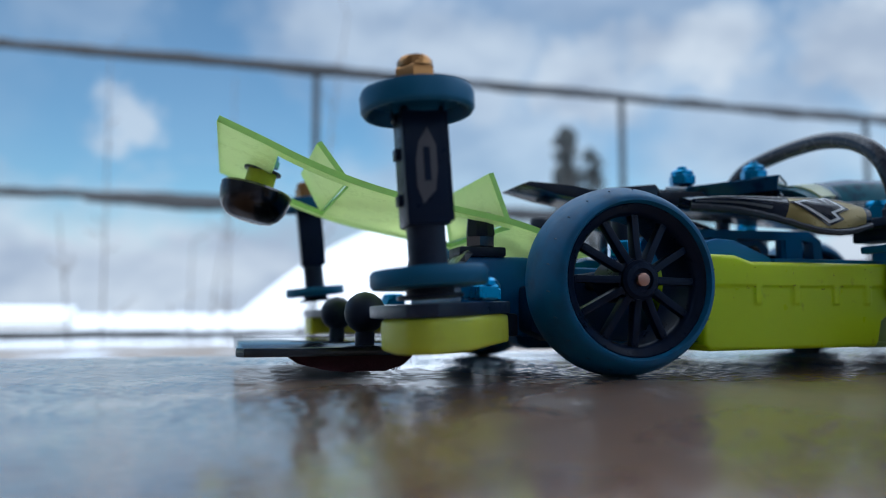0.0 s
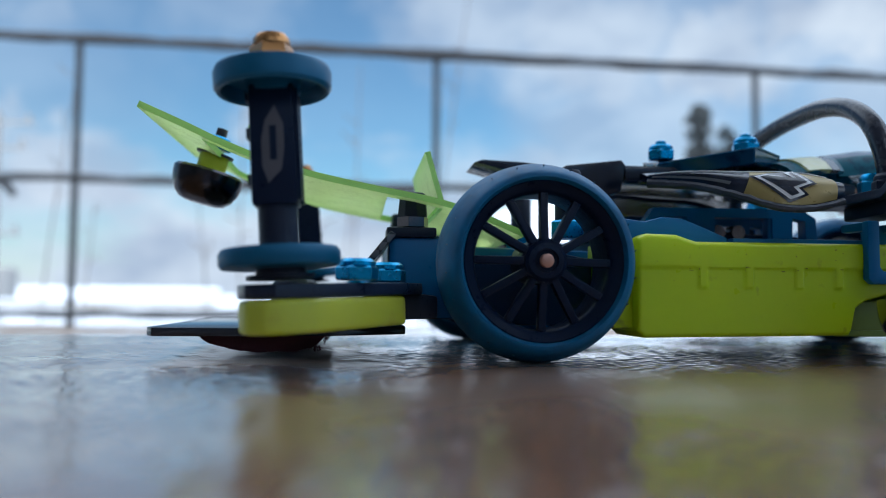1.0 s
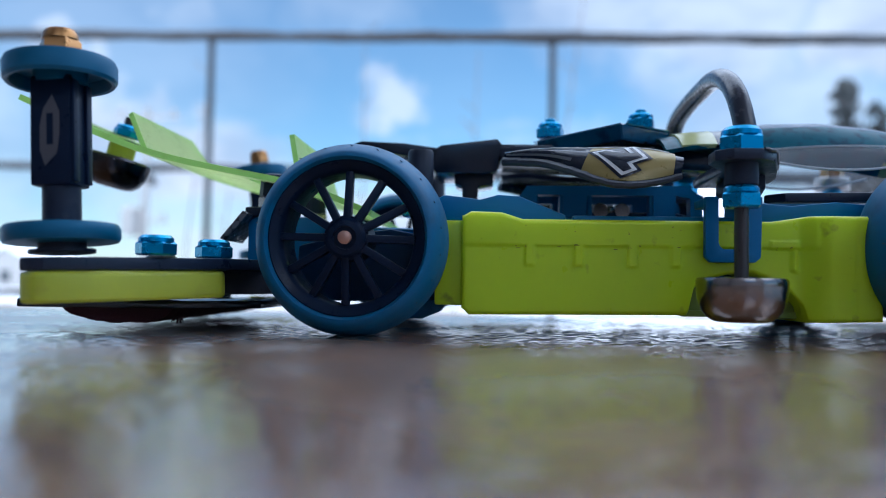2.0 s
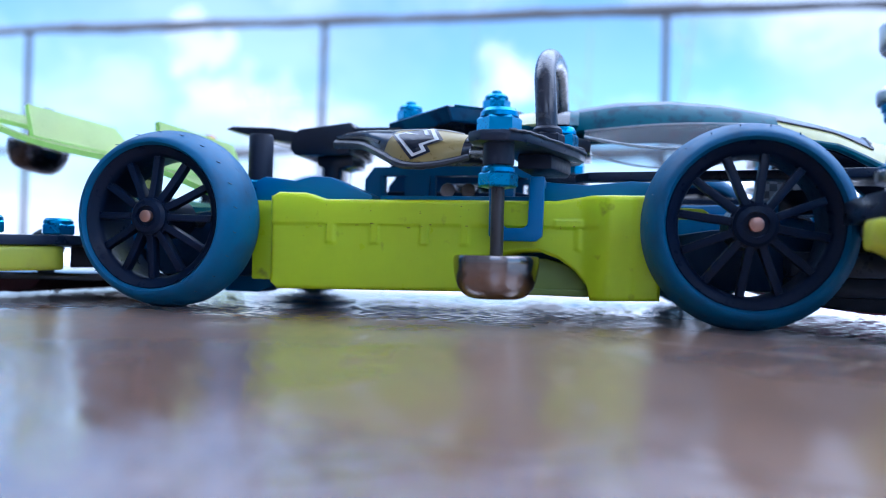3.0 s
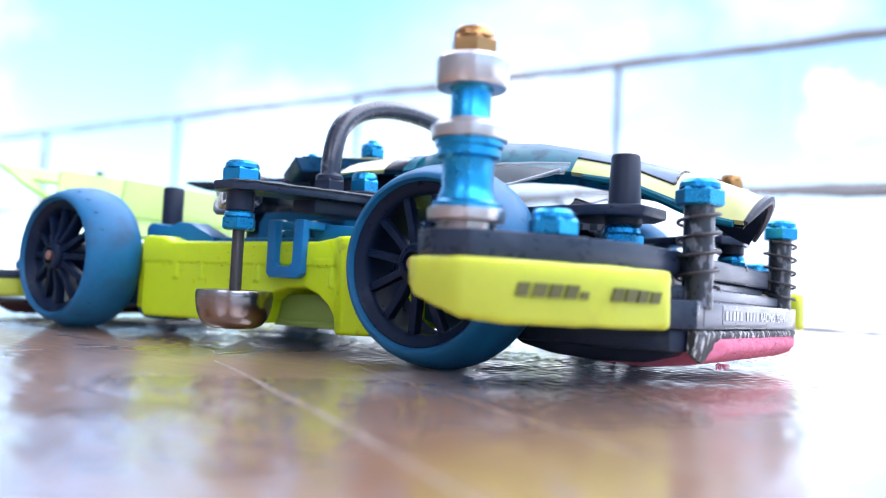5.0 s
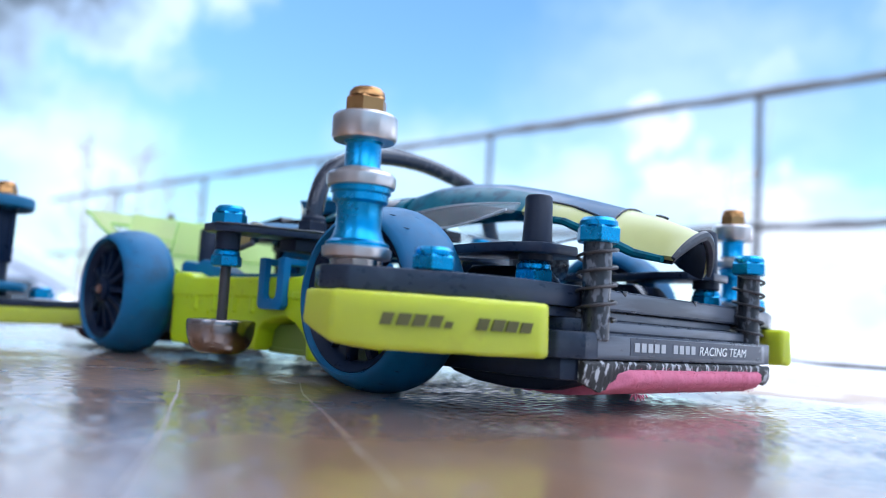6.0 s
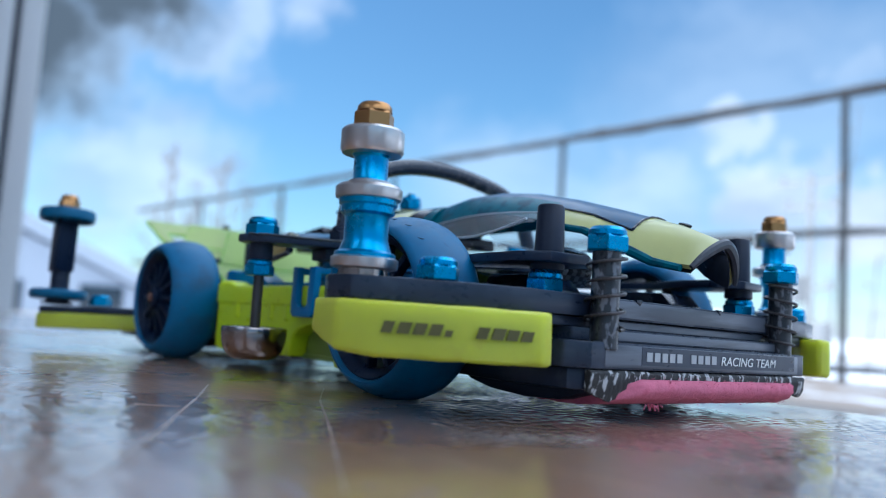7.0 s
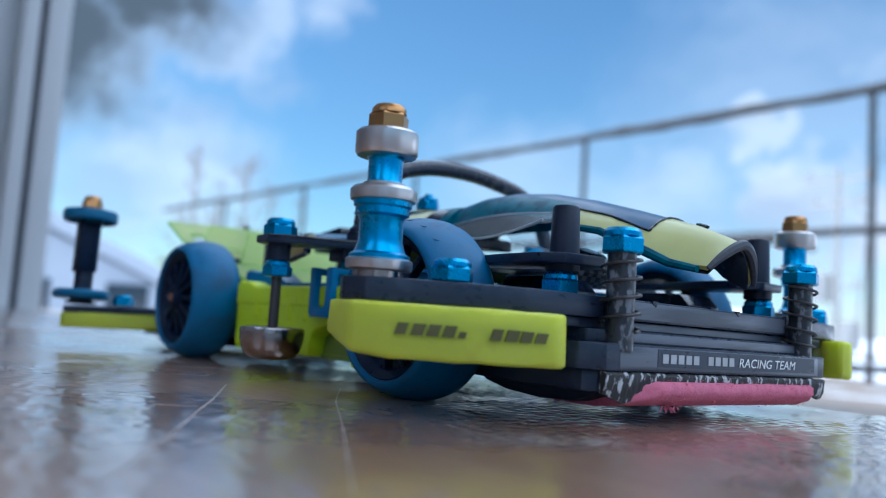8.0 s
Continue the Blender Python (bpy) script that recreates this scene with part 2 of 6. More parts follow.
# ---- materials ----
def material(name, colour, rough=0.5, metal=0.0, vary=0.12, grain=900.0, bump=0.15, stain=None, stain_at=(0.55, 0.75), stain_scale=160.0, coat=0.0,
             translucent=0.0, clear=0.0, rough_vary=0.12, stretch=(1, 1, 1), spec=0.5, depth=0.00006, deep=0.0):
    m = bpy.data.materials.new(name)
    m.use_nodes = True
    nt = m.node_tree
    N, L = nt.nodes.new, nt.links.new
    p, out = nt.nodes["Principled BSDF"], nt.nodes["Material Output"]
    co, mp = N("ShaderNodeTexCoord"), N("ShaderNodeMapping")
    mp.inputs["Scale"].default_value = stretch
    L(co.outputs["Object"], mp.inputs["Vector"])
    fine, broad = N("ShaderNodeTexNoise"), N("ShaderNodeTexNoise")
    fine.inputs["Scale"].default_value, fine.inputs["Detail"].default_value = grain, 5.0
    broad.inputs["Scale"].default_value, broad.inputs["Detail"].default_value = stain_scale, 6.0
    L(mp.outputs["Vector"], fine.inputs["Vector"])
    L(mp.outputs["Vector"], broad.inputs["Vector"])
    dark = tuple(c * (1 - vary) for c in colour)
    light = tuple(min(1.0, c * (1 + vary)) for c in colour)
    r1 = N("ShaderNodeMix")
    r1.data_type = "RGBA"
    r1.inputs["A"].default_value, r1.inputs["B"].default_value = (*dark, 1), (*light, 1)
    mixf = N("ShaderNodeMath")
    mixf.operation = "MULTIPLY_ADD"
    mixf.inputs[1].default_value, mixf.inputs[2].default_value = 0.5, 0.0
    addf = N("ShaderNodeMath")
    addf.operation = "ADD"
    L(fine.outputs["Fac"], mixf.inputs[0])
    L(mixf.outputs[0], addf.inputs[0])
    half = N("ShaderNodeMath")
    half.operation = "MULTIPLY"
    half.inputs[1].default_value = 0.5
    L(broad.outputs["Fac"], half.inputs[0])
    L(half.outputs[0], addf.inputs[1])
    L(addf.outputs[0], r1.inputs["Factor"])
    colour_out = r1.outputs["Result"]
    if stain:
        ramp = N("ShaderNodeMapRange")
        ramp.inputs["From Min"].default_value, ramp.inputs["From Max"].default_value = stain_at
        L(broad.outputs["Fac"], ramp.inputs["Value"])
        r2 = N("ShaderNodeMix")
        r2.data_type = "RGBA"
        r2.inputs["B"].default_value = (*stain, 1)
        L(colour_out, r2.inputs["A"])
        L(ramp.outputs["Result"], r2.inputs["Factor"])
        colour_out = r2.outputs["Result"]
    L(colour_out, p.inputs["Base Color"])
    rr = N("ShaderNodeMapRange")
    rr.inputs["From Min"].default_value, rr.inputs["From Max"].default_value = 0.3, 0.7
    rr.inputs["To Min"].default_value, rr.inputs["To Max"].default_value = max(0.02, rough - rough_vary), min(1.0, rough + rough_vary)
    L(addf.outputs[0], rr.inputs["Value"])
    L(rr.outputs["Result"], p.inputs["Roughness"])
    p.inputs["Metallic"].default_value = metal
    p.inputs["Specular IOR Level"].default_value = spec
    p.inputs["Coat Weight"].default_value = coat
    p.inputs["Coat Roughness"].default_value = 0.08
    if deep:  # light spreads inside the plastic
        p.inputs["Subsurface Weight"].default_value = deep
        p.inputs["Subsurface Radius"].default_value = (1.0, 1.0, 0.15)
        p.inputs["Subsurface Scale"].default_value = 0.006
    if bump:
        b = N("ShaderNodeBump")
        b.inputs["Strength"].default_value, b.inputs["Distance"].default_value = bump, depth
        L(addf.outputs[0], b.inputs["Height"])
        L(b.outputs["Normal"], p.inputs["Normal"])
    last = p.outputs[0]
    if translucent:
        tr, mx = N("ShaderNodeBsdfTranslucent"), N("ShaderNodeMixShader")
        L(colour_out, tr.inputs["Color"])
        mx.inputs[0].default_value = translucent
        L(last, mx.inputs[1])
        L(tr.outputs[0], mx.inputs[2])
        last = mx.outputs[0]
    if clear:
        tp, mx = N("ShaderNodeBsdfTransparent"), N("ShaderNodeMixShader")
        L(colour_out, tp.inputs["Color"])
        mx.inputs[0].default_value = clear
        L(last, mx.inputs[1])
        L(tp.outputs[0], mx.inputs[2])
        last = mx.outputs[0]
    L(last, out.inputs["Surface"])
    return m


TYRE = material("blue rubber", (0.009, 0.125, 0.27), 0.5, vary=0.3, grain=1100, bump=0.35, stain=(0.018, 0.07, 0.14), stain_at=(0.46, 0.75), stain_scale=170, spec=0.28)
RIM = material("black plastic", (0.005, 0.0125, 0.034), 0.34, vary=0.3, grain=1200, bump=0.12, spec=0.15, stain=(0.015, 0.027, 0.055), stain_at=(0.7, 0.85), stain_scale=420)
BLACK = material("black fibre plate", (0.013, 0.022, 0.047), 0.34, vary=0.4, grain=1400, bump=0.25, stain=(0.05, 0.06, 0.08), stain_at=(0.6, 0.85), stain_scale=300, spec=0.35)
PLATE = material("worn black fibre plate", (0.016, 0.025, 0.049), 0.32, vary=0.4, grain=1600, bump=0.3, stain=(0.045, 0.058, 0.088), stain_at=(0.55, 0.78), stain_scale=420, spec=0.4, coat=0.05, stretch=(1, 0.3, 1))
RUBBER = material("black rubber", (0.012, 0.019, 0.039), 0.42, vary=0.35, grain=1500, bump=0.35, spec=0.25, stain=(0.03, 0.038, 0.055), stain_at=(0.62, 0.8), stain_scale=350)
HOSE = material("black tube", (0.022, 0.028, 0.046), 0.24, vary=0.3, grain=900, bump=0.35, stain=(0.12, 0.115, 0.115), stain_at=(0.58, 0.74), stain_scale=260, spec=0.5, depth=0.00015)
GUARD = material("lime yellow plastic", (0.545, 0.72, 0.003), 0.36, vary=0.06, grain=700, bump=0.15, deep=0.5, stain=(0.20, 0.24, 0.02), stain_at=(0.64, 0.8), stain_scale=330)
DIRT = material("brown dirt", (0.13, 0.14, 0.02), 0.8, vary=0.3, grain=900, bump=0.1)
# darker copy of the lime: shade of the guard's recess put into colour
GUARD_SHADE = material("shaded lime plastic", (0.20, 0.27, 0.05), 0.45, vary=0.08, grain=700, bump=0.1)
FOAM = material("yellow roller guard plastic", (0.50, 0.55, 0.045), 0.5, vary=0.08, grain=500, bump=0.25, deep=0.75, stain=(0.38, 0.33, 0.05), stain_at=(0.58, 0.85), stain_scale=200)
CHASSIS = material("blue plastic", (0.008, 0.15, 0.36), 0.38, vary=0.12, grain=900, bump=0.12, spec=0.35)
ALU = material("blue anodised aluminium", (0.014, 0.28, 0.54), 0.28, metal=0.85, vary=0.04, grain=2500, bump=0.0, coat=0.2, rough_vary=0.02)
CUT = material("dark blue cut rubber", (0.012, 0.07, 0.14), 0.6, vary=0.2, grain=1500, bump=0.1)
ROLLER = material("blue roller plastic", (0.008, 0.105, 0.21), 0.4, metal=0.15, spec=0.3, vary=0.15, grain=1100, bump=0.15)
STEEL = material("turned steel", (0.30, 0.26, 0.245), 0.2, metal=1.0, vary=0.01, grain=60, bump=0.0, rough_vary=0.0, stain_scale=30)
BEAR = material("bearing steel", (0.56, 0.53, 0.52), 0.3, metal=1.0, vary=0.02, grain=200, bump=0.0, rough_vary=0.0)
GOLD = material("gold anodised aluminium", (0.42, 0.215, 0.08), 0.3, metal=0.9, vary=0.1, grain=1200, bump=0.05, rough_vary=0.03)
COPPER = material("copper axle end", (0.46, 0.26, 0.20), 0.35, metal=0.8, vary=0.15, grain=1500)
SHAFT = material("dark steel rod", (0.07, 0.065, 0.068), 0.35, metal=0.6, vary=0.3, grain=1500, stretch=(1, 1, 0.2))
WING = material("lime translucent polycarbonate", (0.88, 0.97, 0.56), 0.3, vary=0.05, grain=1800, bump=0.3, translucent=0.62, clear=0.38)
WING_EDGE = material("lime polycarbonate cut edge", (0.50, 0.80, 0.26), 0.35, vary=0.1, grain=900, bump=0.2, translucent=0.5)
DARKSTEEL = material("dark turned steel", (0.055, 0.055, 0.062), 0.2, metal=1.0, vary=0.05, grain=60, bump=0.0, rough_vary=0.02)
NAVY = material("dark blue plastic", (0.008, 0.04, 0.105), 0.45, vary=0.2, grain=900, bump=0.1, spec=0.25)
MARK = material("faint grey print", (0.075, 0.075, 0.09), 0.5, vary=0.15, grain=900, bump=0.05)
GLOSSPLATE = material("glossy black plate", (0.016, 0.02, 0.03), 0.12, vary=0.3, grain=900, bump=0.15, spec=0.6, rough_vary=0.05, stain=(0.03, 0.03, 0.034), stain_at=(0.62, 0.8), stain_scale=260)
SPONGE = material("pink brake sponge", (0.62, 0.165, 0.25), 0.9, vary=0.2, grain=2600, bump=0.9, depth=0.0002, stain=(0.45, 0.07, 0.12), stain_at=(0.55, 0.85), stain_scale=300)
SPONGE_RED = material("dark red brake sponge", (0.055, 0.010, 0.018), 0.9, vary=0.25, grain=2600, bump=0.8, depth=0.0002)
DARKBLUE = material("dark blue painted shell", (0.010, 0.075, 0.16), 0.38, vary=0.25, grain=500, bump=0.08, coat=0.08, spec=0.3)
TEAL = material("teal painted shell", (0.005, 0.12, 0.17), 0.4, vary=0.35, grain=380, bump=0.1, coat=0.03, spec=0.15, stain=(0.004, 0.06, 0.10), stain_at=(0.5, 0.62), stain_scale=420)
DARKTEAL = material("dark teal painted shell", (0.012, 0.09, 0.19), 0.18, vary=0.35, grain=380, bump=0.12, coat=0.5, stain=(0.006, 0.045, 0.10), stain_at=(0.5, 0.62), stain_scale=300)
CREAM = material("cream yellow shell", (0.52, 0.52, 0.19), 0.35, vary=0.08, grain=600, bump=0.08, coat=0.3)
GOLDFILM = material("gold sticker film", (0.31, 0.235, 0.075), 0.35, vary=0.1, grain=600, bump=0.05, metal=0.2)
SHELLBLACK = material("black painted shell", (0.007, 0.012, 0.026), 0.2, vary=0.3, grain=600, bump=0.08, coat=0.15, spec=0.35)
CUTEDGE = material("worn grey cut edge", (0.035, 0.042, 0.058), 0.4, vary=0.4, grain=1500, bump=0.4, stain=(0.16, 0.165, 0.18), stain_at=(0.6, 0.8), stain_scale=600)
WHITEFILM = material("white film", (0.75, 0.76, 0.76), 0.45, vary=0.06, grain=800, bump=0.05)
FADED = material("faded white print", (0.40, 0.41, 0.43), 0.5, vary=0.25, grain=1200, bump=0.05)
GREYFILM = material("grey print", (0.13, 0.135, 0.15), 0.5, vary=0.12, grain=900, bump=0.05)
INK = material("dark print", (0.10, 0.092, 0.022), 0.55, vary=0.4, grain=1500, bump=0.0)
CLEARSHELL = material("clear polycarbonate", (0.90, 0.92, 0.95), 0.14, vary=0.1, grain=500, bump=0.3, clear=0.9, stretch=(0.15, 1, 1))
CLEAREDGE = material("polycarbonate cut edge", (0.66, 0.69, 0.72), 0.2, vary=0.3, grain=900, bump=0.3, translucent=0.4)
SCUFF = material("scuffed black plate edge", (0.02, 0.02, 0.022), 0.6, vary=0.3, grain=2200, bump=0.8, depth=0.0002, stain=(0.5, 0.5, 0.51), stain_at=(0.54, 0.6), stain_scale=1300, stretch=(1, 1, 0.35))
# scratches, plus the sky's reflection put into a lighter base colour
WORN_LIT = material("scratched plate face with sky sheen", (0.115, 0.13, 0.165), 0.36, vary=0.5, grain=1500, bump=0.5, stain=(0.045, 0.055, 0.075), stain_at=(0.48, 0.6), stain_scale=420, spec=0.7, stretch=(1, 0.1, 1))
CARBON = material("carbon fibre", (0.03, 0.03, 0.035), 0.3, vary=0.6, grain=600, bump=0.1, coat=0.4)
TAPE = material("wrapped black tape", (0.020, 0.024, 0.032), 0.32, vary=0.3, grain=700, bump=0.6, depth=0.0002, stain=(0.17, 0.18, 0.21), stain_at=(0.54, 0.6), stain_scale=900, stretch=(1, 1, 0.5))
def weave(m):
    """Small woven squares of light and dark fibre."""
    nt = m.node_tree
    p = nt.nodes["Principled BSDF"]
    co, ch = nt.nodes.new("ShaderNodeTexCoord"), nt.nodes.new("ShaderNodeTexChecker")
    ch.inputs["Scale"].default_value = 900.0
    ch.inputs["Color1"].default_value, ch.inputs["Color2"].default_value = (0.012, 0.013, 0.016, 1), (0.10, 0.105, 0.115, 1)
    nt.links.new(co.outputs["Object"], ch.inputs["Vector"])
    nt.links.new(ch.outputs["Color"], p.inputs["Base Color"])


weave(CARBON)
STRIP = material("worn varnish", (0.30, 0.25, 0.22), 0.45, vary=0.35, grain=2500, bump=0.3, spec=0.5)
PLASTER = material("grey wall paint", (0.56, 0.56, 0.57), 0.7, vary=0.05, grain=60, bump=0.1, stain_scale=4, depth=0.0005)
FRAME = material("white window frame", (0.50, 0.515, 0.53), 0.45, vary=0.05, grain=80, bump=0.05, stain_scale=9)
RAILPAINT = material("dark brown railing paint", (0.035, 0.037, 0.042), 0.5, vary=0.25, grain=90, bump=0.2, stain_scale=14)
SNOW = material("snow", (0.82, 0.84, 0.88), 0.75, vary=0.06, grain=30, bump=0.6, stain_scale=2.5, depth=0.02)
DECK = material("wet deck under snow", (0.22, 0.17, 0.13), 0.5, vary=0.3, grain=40, bump=0.3, stain=(0.62, 0.66, 0.72), stain_at=(0.53, 0.6), stain_scale=3.0, depth=0.004)
BARK = material("brown bark", (0.20, 0.17, 0.16), 0.85, vary=0.3, grain=60, bump=0.4, stain_scale=9, depth=0.004)
NEEDLES = material("dark evergreen needles", (0.04, 0.045, 0.045), 0.8, vary=0.3, grain=20, bump=0.0, stain_scale=3)
CONCRETE = material("grey concrete", (0.34, 0.33, 0.315), 0.8, vary=0.1, grain=50, bump=0.2, stain_scale=5, depth=0.002)
SLATE = material("slate blue house wall", (0.34, 0.365, 0.41), 0.8, vary=0.1, grain=30, bump=0.1, stain_scale=3, depth=0.002)
OCHRE = material("ochre house wall", (0.45, 0.36, 0.26), 0.8, vary=0.1, grain=30, bump=0.1, stain_scale=3, depth=0.002)


HAZE = (0.04, 0.17)  # least and most sheen of the floor's painted haze


def wood_floor():
    m = bpy.data.materials.new("dark varnished wood")
    m.use_nodes = True
    nt = m.node_tree
    N, L = nt.nodes.new, nt.links.new
    p = nt.nodes["Principled BSDF"]
    co, mp = N("ShaderNodeTexCoord"), N("ShaderNodeMapping")
    mp.inputs["Scale"].default_value = (6.0, 60.0, 6.0)
    mp.inputs["Rotation"].default_value = (0, 0, radians(3))
    L(co.outputs["Object"], mp.inputs["Vector"])
    grain, patch, ripple = N("ShaderNodeTexNoise"), N("ShaderNodeTexNoise"), N("ShaderNodeTexNoise")
    grain.inputs["Scale"].default_value, grain.inputs["Detail"].default_value, grain.inputs["Roughness"].default_value = 9.0, 8.0, 0.65
    patch.inputs["Scale"].default_value, patch.inputs["Detail"].default_value = 22.0, 5.0
    ripple.inputs["Scale"].default_value, ripple.inputs["Detail"].default_value = 5.0, 4.0
    L(mp.outputs["Vector"], grain.inputs["Vector"])
    L(co.outputs["Object"], patch.inputs["Vector"])
    L(mp.outputs["Vector"], ripple.inputs["Vector"])
    ramp = N("ShaderNodeValToRGB")
    e = ramp.color_ramp.elements
    e[0].position, e[0].color = 0.25, (0.09, 0.034, 0.010, 1)
    e[1].position, e[1].color = 0.75, (0.40, 0.19, 0.07, 1)
    mid = ramp.color_ramp.elements.new(0.5)
    mid.color = (0.26, 0.115, 0.038, 1)
    mix = N("ShaderNodeMath")
    mix.operation = "MULTIPLY_ADD"
    mix.inputs[1].default_value = 0.55
    half = N("ShaderNodeMath")
    half.operation = "MULTIPLY"
    half.inputs[1].default_value = 0.45
    L(patch.outputs["Fac"], half.inputs[0])
    L(grain.outputs["Fac"], mix.inputs[0])
    L(half.outputs[0], mix.inputs[2])
    L(mix.outputs[0], ramp.inputs["Fac"])
    L(ramp.outputs["Color"], p.inputs["Base Color"])
    rr = N("ShaderNodeMapRange")
    rr.inputs["From Min"].default_value, rr.inputs["From Max"].default_value = 0.3, 0.7
    rr.inputs["To Min"].default_value, rr.inputs["To Max"].default_value = 0.2, 0.34
    L(patch.outputs["Fac"], rr.inputs["Value"])
    L(rr.outputs["Result"], p.inputs["Roughness"])
    # uneven varnish: shallow swells, finer ripples and the open grain
    swell, fine = N("ShaderNodeTexNoise"), N("ShaderNodeTexNoise")
    swell.inputs["Scale"].default_value, swell.inputs["Detail"].default_value = 150.0, 3.0
    fine.inputs["Scale"].default_value, fine.inputs["Detail"].default_value = 800.0, 3.0
    L(co.outputs["Object"], swell.inputs["Vector"])
    L(co.outputs["Object"], fine.inputs["Vector"])
    last = None
    for tex, dist in ((swell, 0.000015), (fine, 0.000015), (ripple, 0.00002)):
        b = N("ShaderNodeBump")
        b.inputs["Strength"].default_value, b.inputs["Distance"].default_value = 1.0, dist
        L(tex.outputs["Fac"], b.inputs["Height"])
        if last is not None:
            L(last, b.inputs["Normal"])
        last = b.outputs["Normal"]
    L(last, p.inputs["Normal"])
    L(last, p.inputs["Coat Normal"])
    p.inputs["Coat Weight"].default_value, p.inputs["Coat IOR"].default_value = 1.0, 2.5
    p.inputs["IOR"].default_value = 1.5
    p.inputs["Specular IOR Level"].default_value = 0.5
    # a patchy pale blue sheen stands in for milky haze on the floor
    film = N("ShaderNodeTexNoise")
    film.inputs["Scale"].default_value, film.inputs["Detail"].default_value = 14.0, 6.0
    L(co.outputs["Object"], film.inputs["Vector"])
    dr = N("ShaderNodeMapRange")
    dr.inputs["From Min"].default_value, dr.inputs["From Max"].default_value = 0.38, 0.66
    dr.inputs["To Min"].default_value, dr.inputs["To Max"].default_value = HAZE[0], HAZE[1]
    L(film.outputs["Fac"], dr.inputs["Value"])
    L(dr.outputs["Result"], p.inputs["Sheen Weight"])
    p.inputs["Sheen Roughness"].default_value = 0.35
    p.inputs["Sheen Tint"].default_value = (0.66, 0.86, 1.0, 1)
    cr = N("ShaderNodeMapRange")
    cr.inputs["From Min"].default_value, cr.inputs["From Max"].default_value = 0.35, 0.65
    cr.inputs["To Min"].default_value, cr.inputs["To Max"].default_value = 0.09, 0.17
    L(patch.outputs["Fac"], cr.inputs["Value"])
    L(cr.outputs["Result"], p.inputs["Coat Roughness"])
    return m


FLOORWOOD = wood_floor()

# ---- the setting, in metres ----
def slab(name, x0, x1, y0, y1, z0, z1, mat, label, bev=0.0):
    b = B()
    box(b, x0, x1, y0, y1, z0, z1, bev)
    return tagged(part(name, b, mat, None, label, unit=1.0), kind="structure")


EDGE = 0.084  # the floor's edge at the open window
FLOOR = slab("floor", -2.4, 1.5, -2.3, EDGE, -0.03, -0.00062, FLOORWOOD, "dark brown varnished wooden floor with scuffs and glossy reflections", 0.0012)


def varnish_waves():
    rng = np.random.default_rng(5)
    waves = []
    for low, high, count, slope in ((1.3, 3.0, 90, 0.045), (14.0, 36.0, 16, 0.010)):
        for k in range(count):
            q = 2 * math.pi / rng.uniform(low, high)
            a, ph = rng.uniform(0, 2 * math.pi), rng.uniform(0, 2 * math.pi)
            waves.append((q * math.cos(a), q * math.sin(a), ph, slope * 2 / math.sqrt(count) / q))
    return waves


WAVES = varnish_waves()


def varnish_height(x, y):
    """Height of the varnish over its mean level, in millimetres."""
    return sum(amp * np.cos(kx * x + ky * y + ph) for kx, ky, ph, amp in WAVES)


def varnish(x0, x1, y0, y1, step):
    """The thick uneven varnish of the floor round the car: low waves a few millimetres long."""
    X, Y = np.meshgrid(np.linspace(x0, x1, int((x1 - x0) / step)), np.linspace(y0, y1, int((y1 - y0) / step)))
    H = varnish_height(X, Y)
    rim = np.minimum.reduce([X - x0, x1 - X, Y - y0, y1 - Y])
    fade = np.clip(rim / 12.0, 0, 1)
    Zs = -0.45 + H * fade - 0.25 * (1 - fade)
    rows, cols = X.shape
    verts = np.stack([X, Y, Zs], -1).reshape(-1, 3) * 0.001
    ids = np.arange(rows * cols).reshape(rows, cols)
    quads = np.stack([ids[:-1, :-1], ids[:-1, 1:], ids[1:, 1:], ids[1:, :-1]], -1).reshape(-1, 4)
    me = bpy.data.meshes.new("varnish")
    me.from_pydata(verts.tolist(), [], quads.tolist())
    me.polygons.foreach_set("use_smooth", np.ones(len(quads), dtype=bool))
    me.materials.append(FLOORWOOD)
    ob = new("varnish", me)
    ob.parent = FLOOR
    return ob


varnish(-140, 165, -86, 83.6, 0.4)
slab("window_track", -1.06, 1.5, EDGE + 0.001, 0.16, -0.08, -0.012, FRAME, "white metal window track at the floor's edge", 0.003)
slab("wall_west", -2.52, -2.4, -2.3, 0.2, -0.03, 2.45, PLASTER, "plain grey painted room wall")
# out of view: the east wall is left open to add fill light
slab("wall_east", 1.5, 1.62, -2.3, -1.95, -0.03, 2.45, PLASTER, "plain grey painted room wall")
slab("wall_east_lintel", 1.5, 1.62, -1.95, EDGE, 2.2, 2.45, PLASTER, "plain grey wall above an unseen side opening added for fill light")
slab("wall_east_sill", 1.5, 1.62, -1.95, EDGE, -0.03, 0.12, PLASTER, "plain grey wall under an unseen side opening added for fill light")
# the south wall's opening, also unseen, lets in sun to brighten the room
slab("wall_south", -2.52, -0.3, -2.42, -2.3, -0.03, 2.45, PLASTER, "plain grey painted room wall")
slab("wall_south_east", 0.9, 1.62, -2.42, -2.3, -0.03, 2.45, PLASTER, "plain grey painted room wall")
slab("wall_south_lintel", -0.3, 0.9, -2.42, -2.3, 2.1, 2.45, PLASTER, "plain grey wall above an unseen rear opening added for fill light")
slab("wall_south_sill", -0.3, 0.9, -2.42, -2.3, -0.03, 0.8, PLASTER, "plain grey wall under an unseen rear opening added for fill light")
slab("wall_north", -2.4, -1.06, EDGE + 0.004, 0.2, -0.08, 2.45, PLASTER, "grey wall beside the open window")
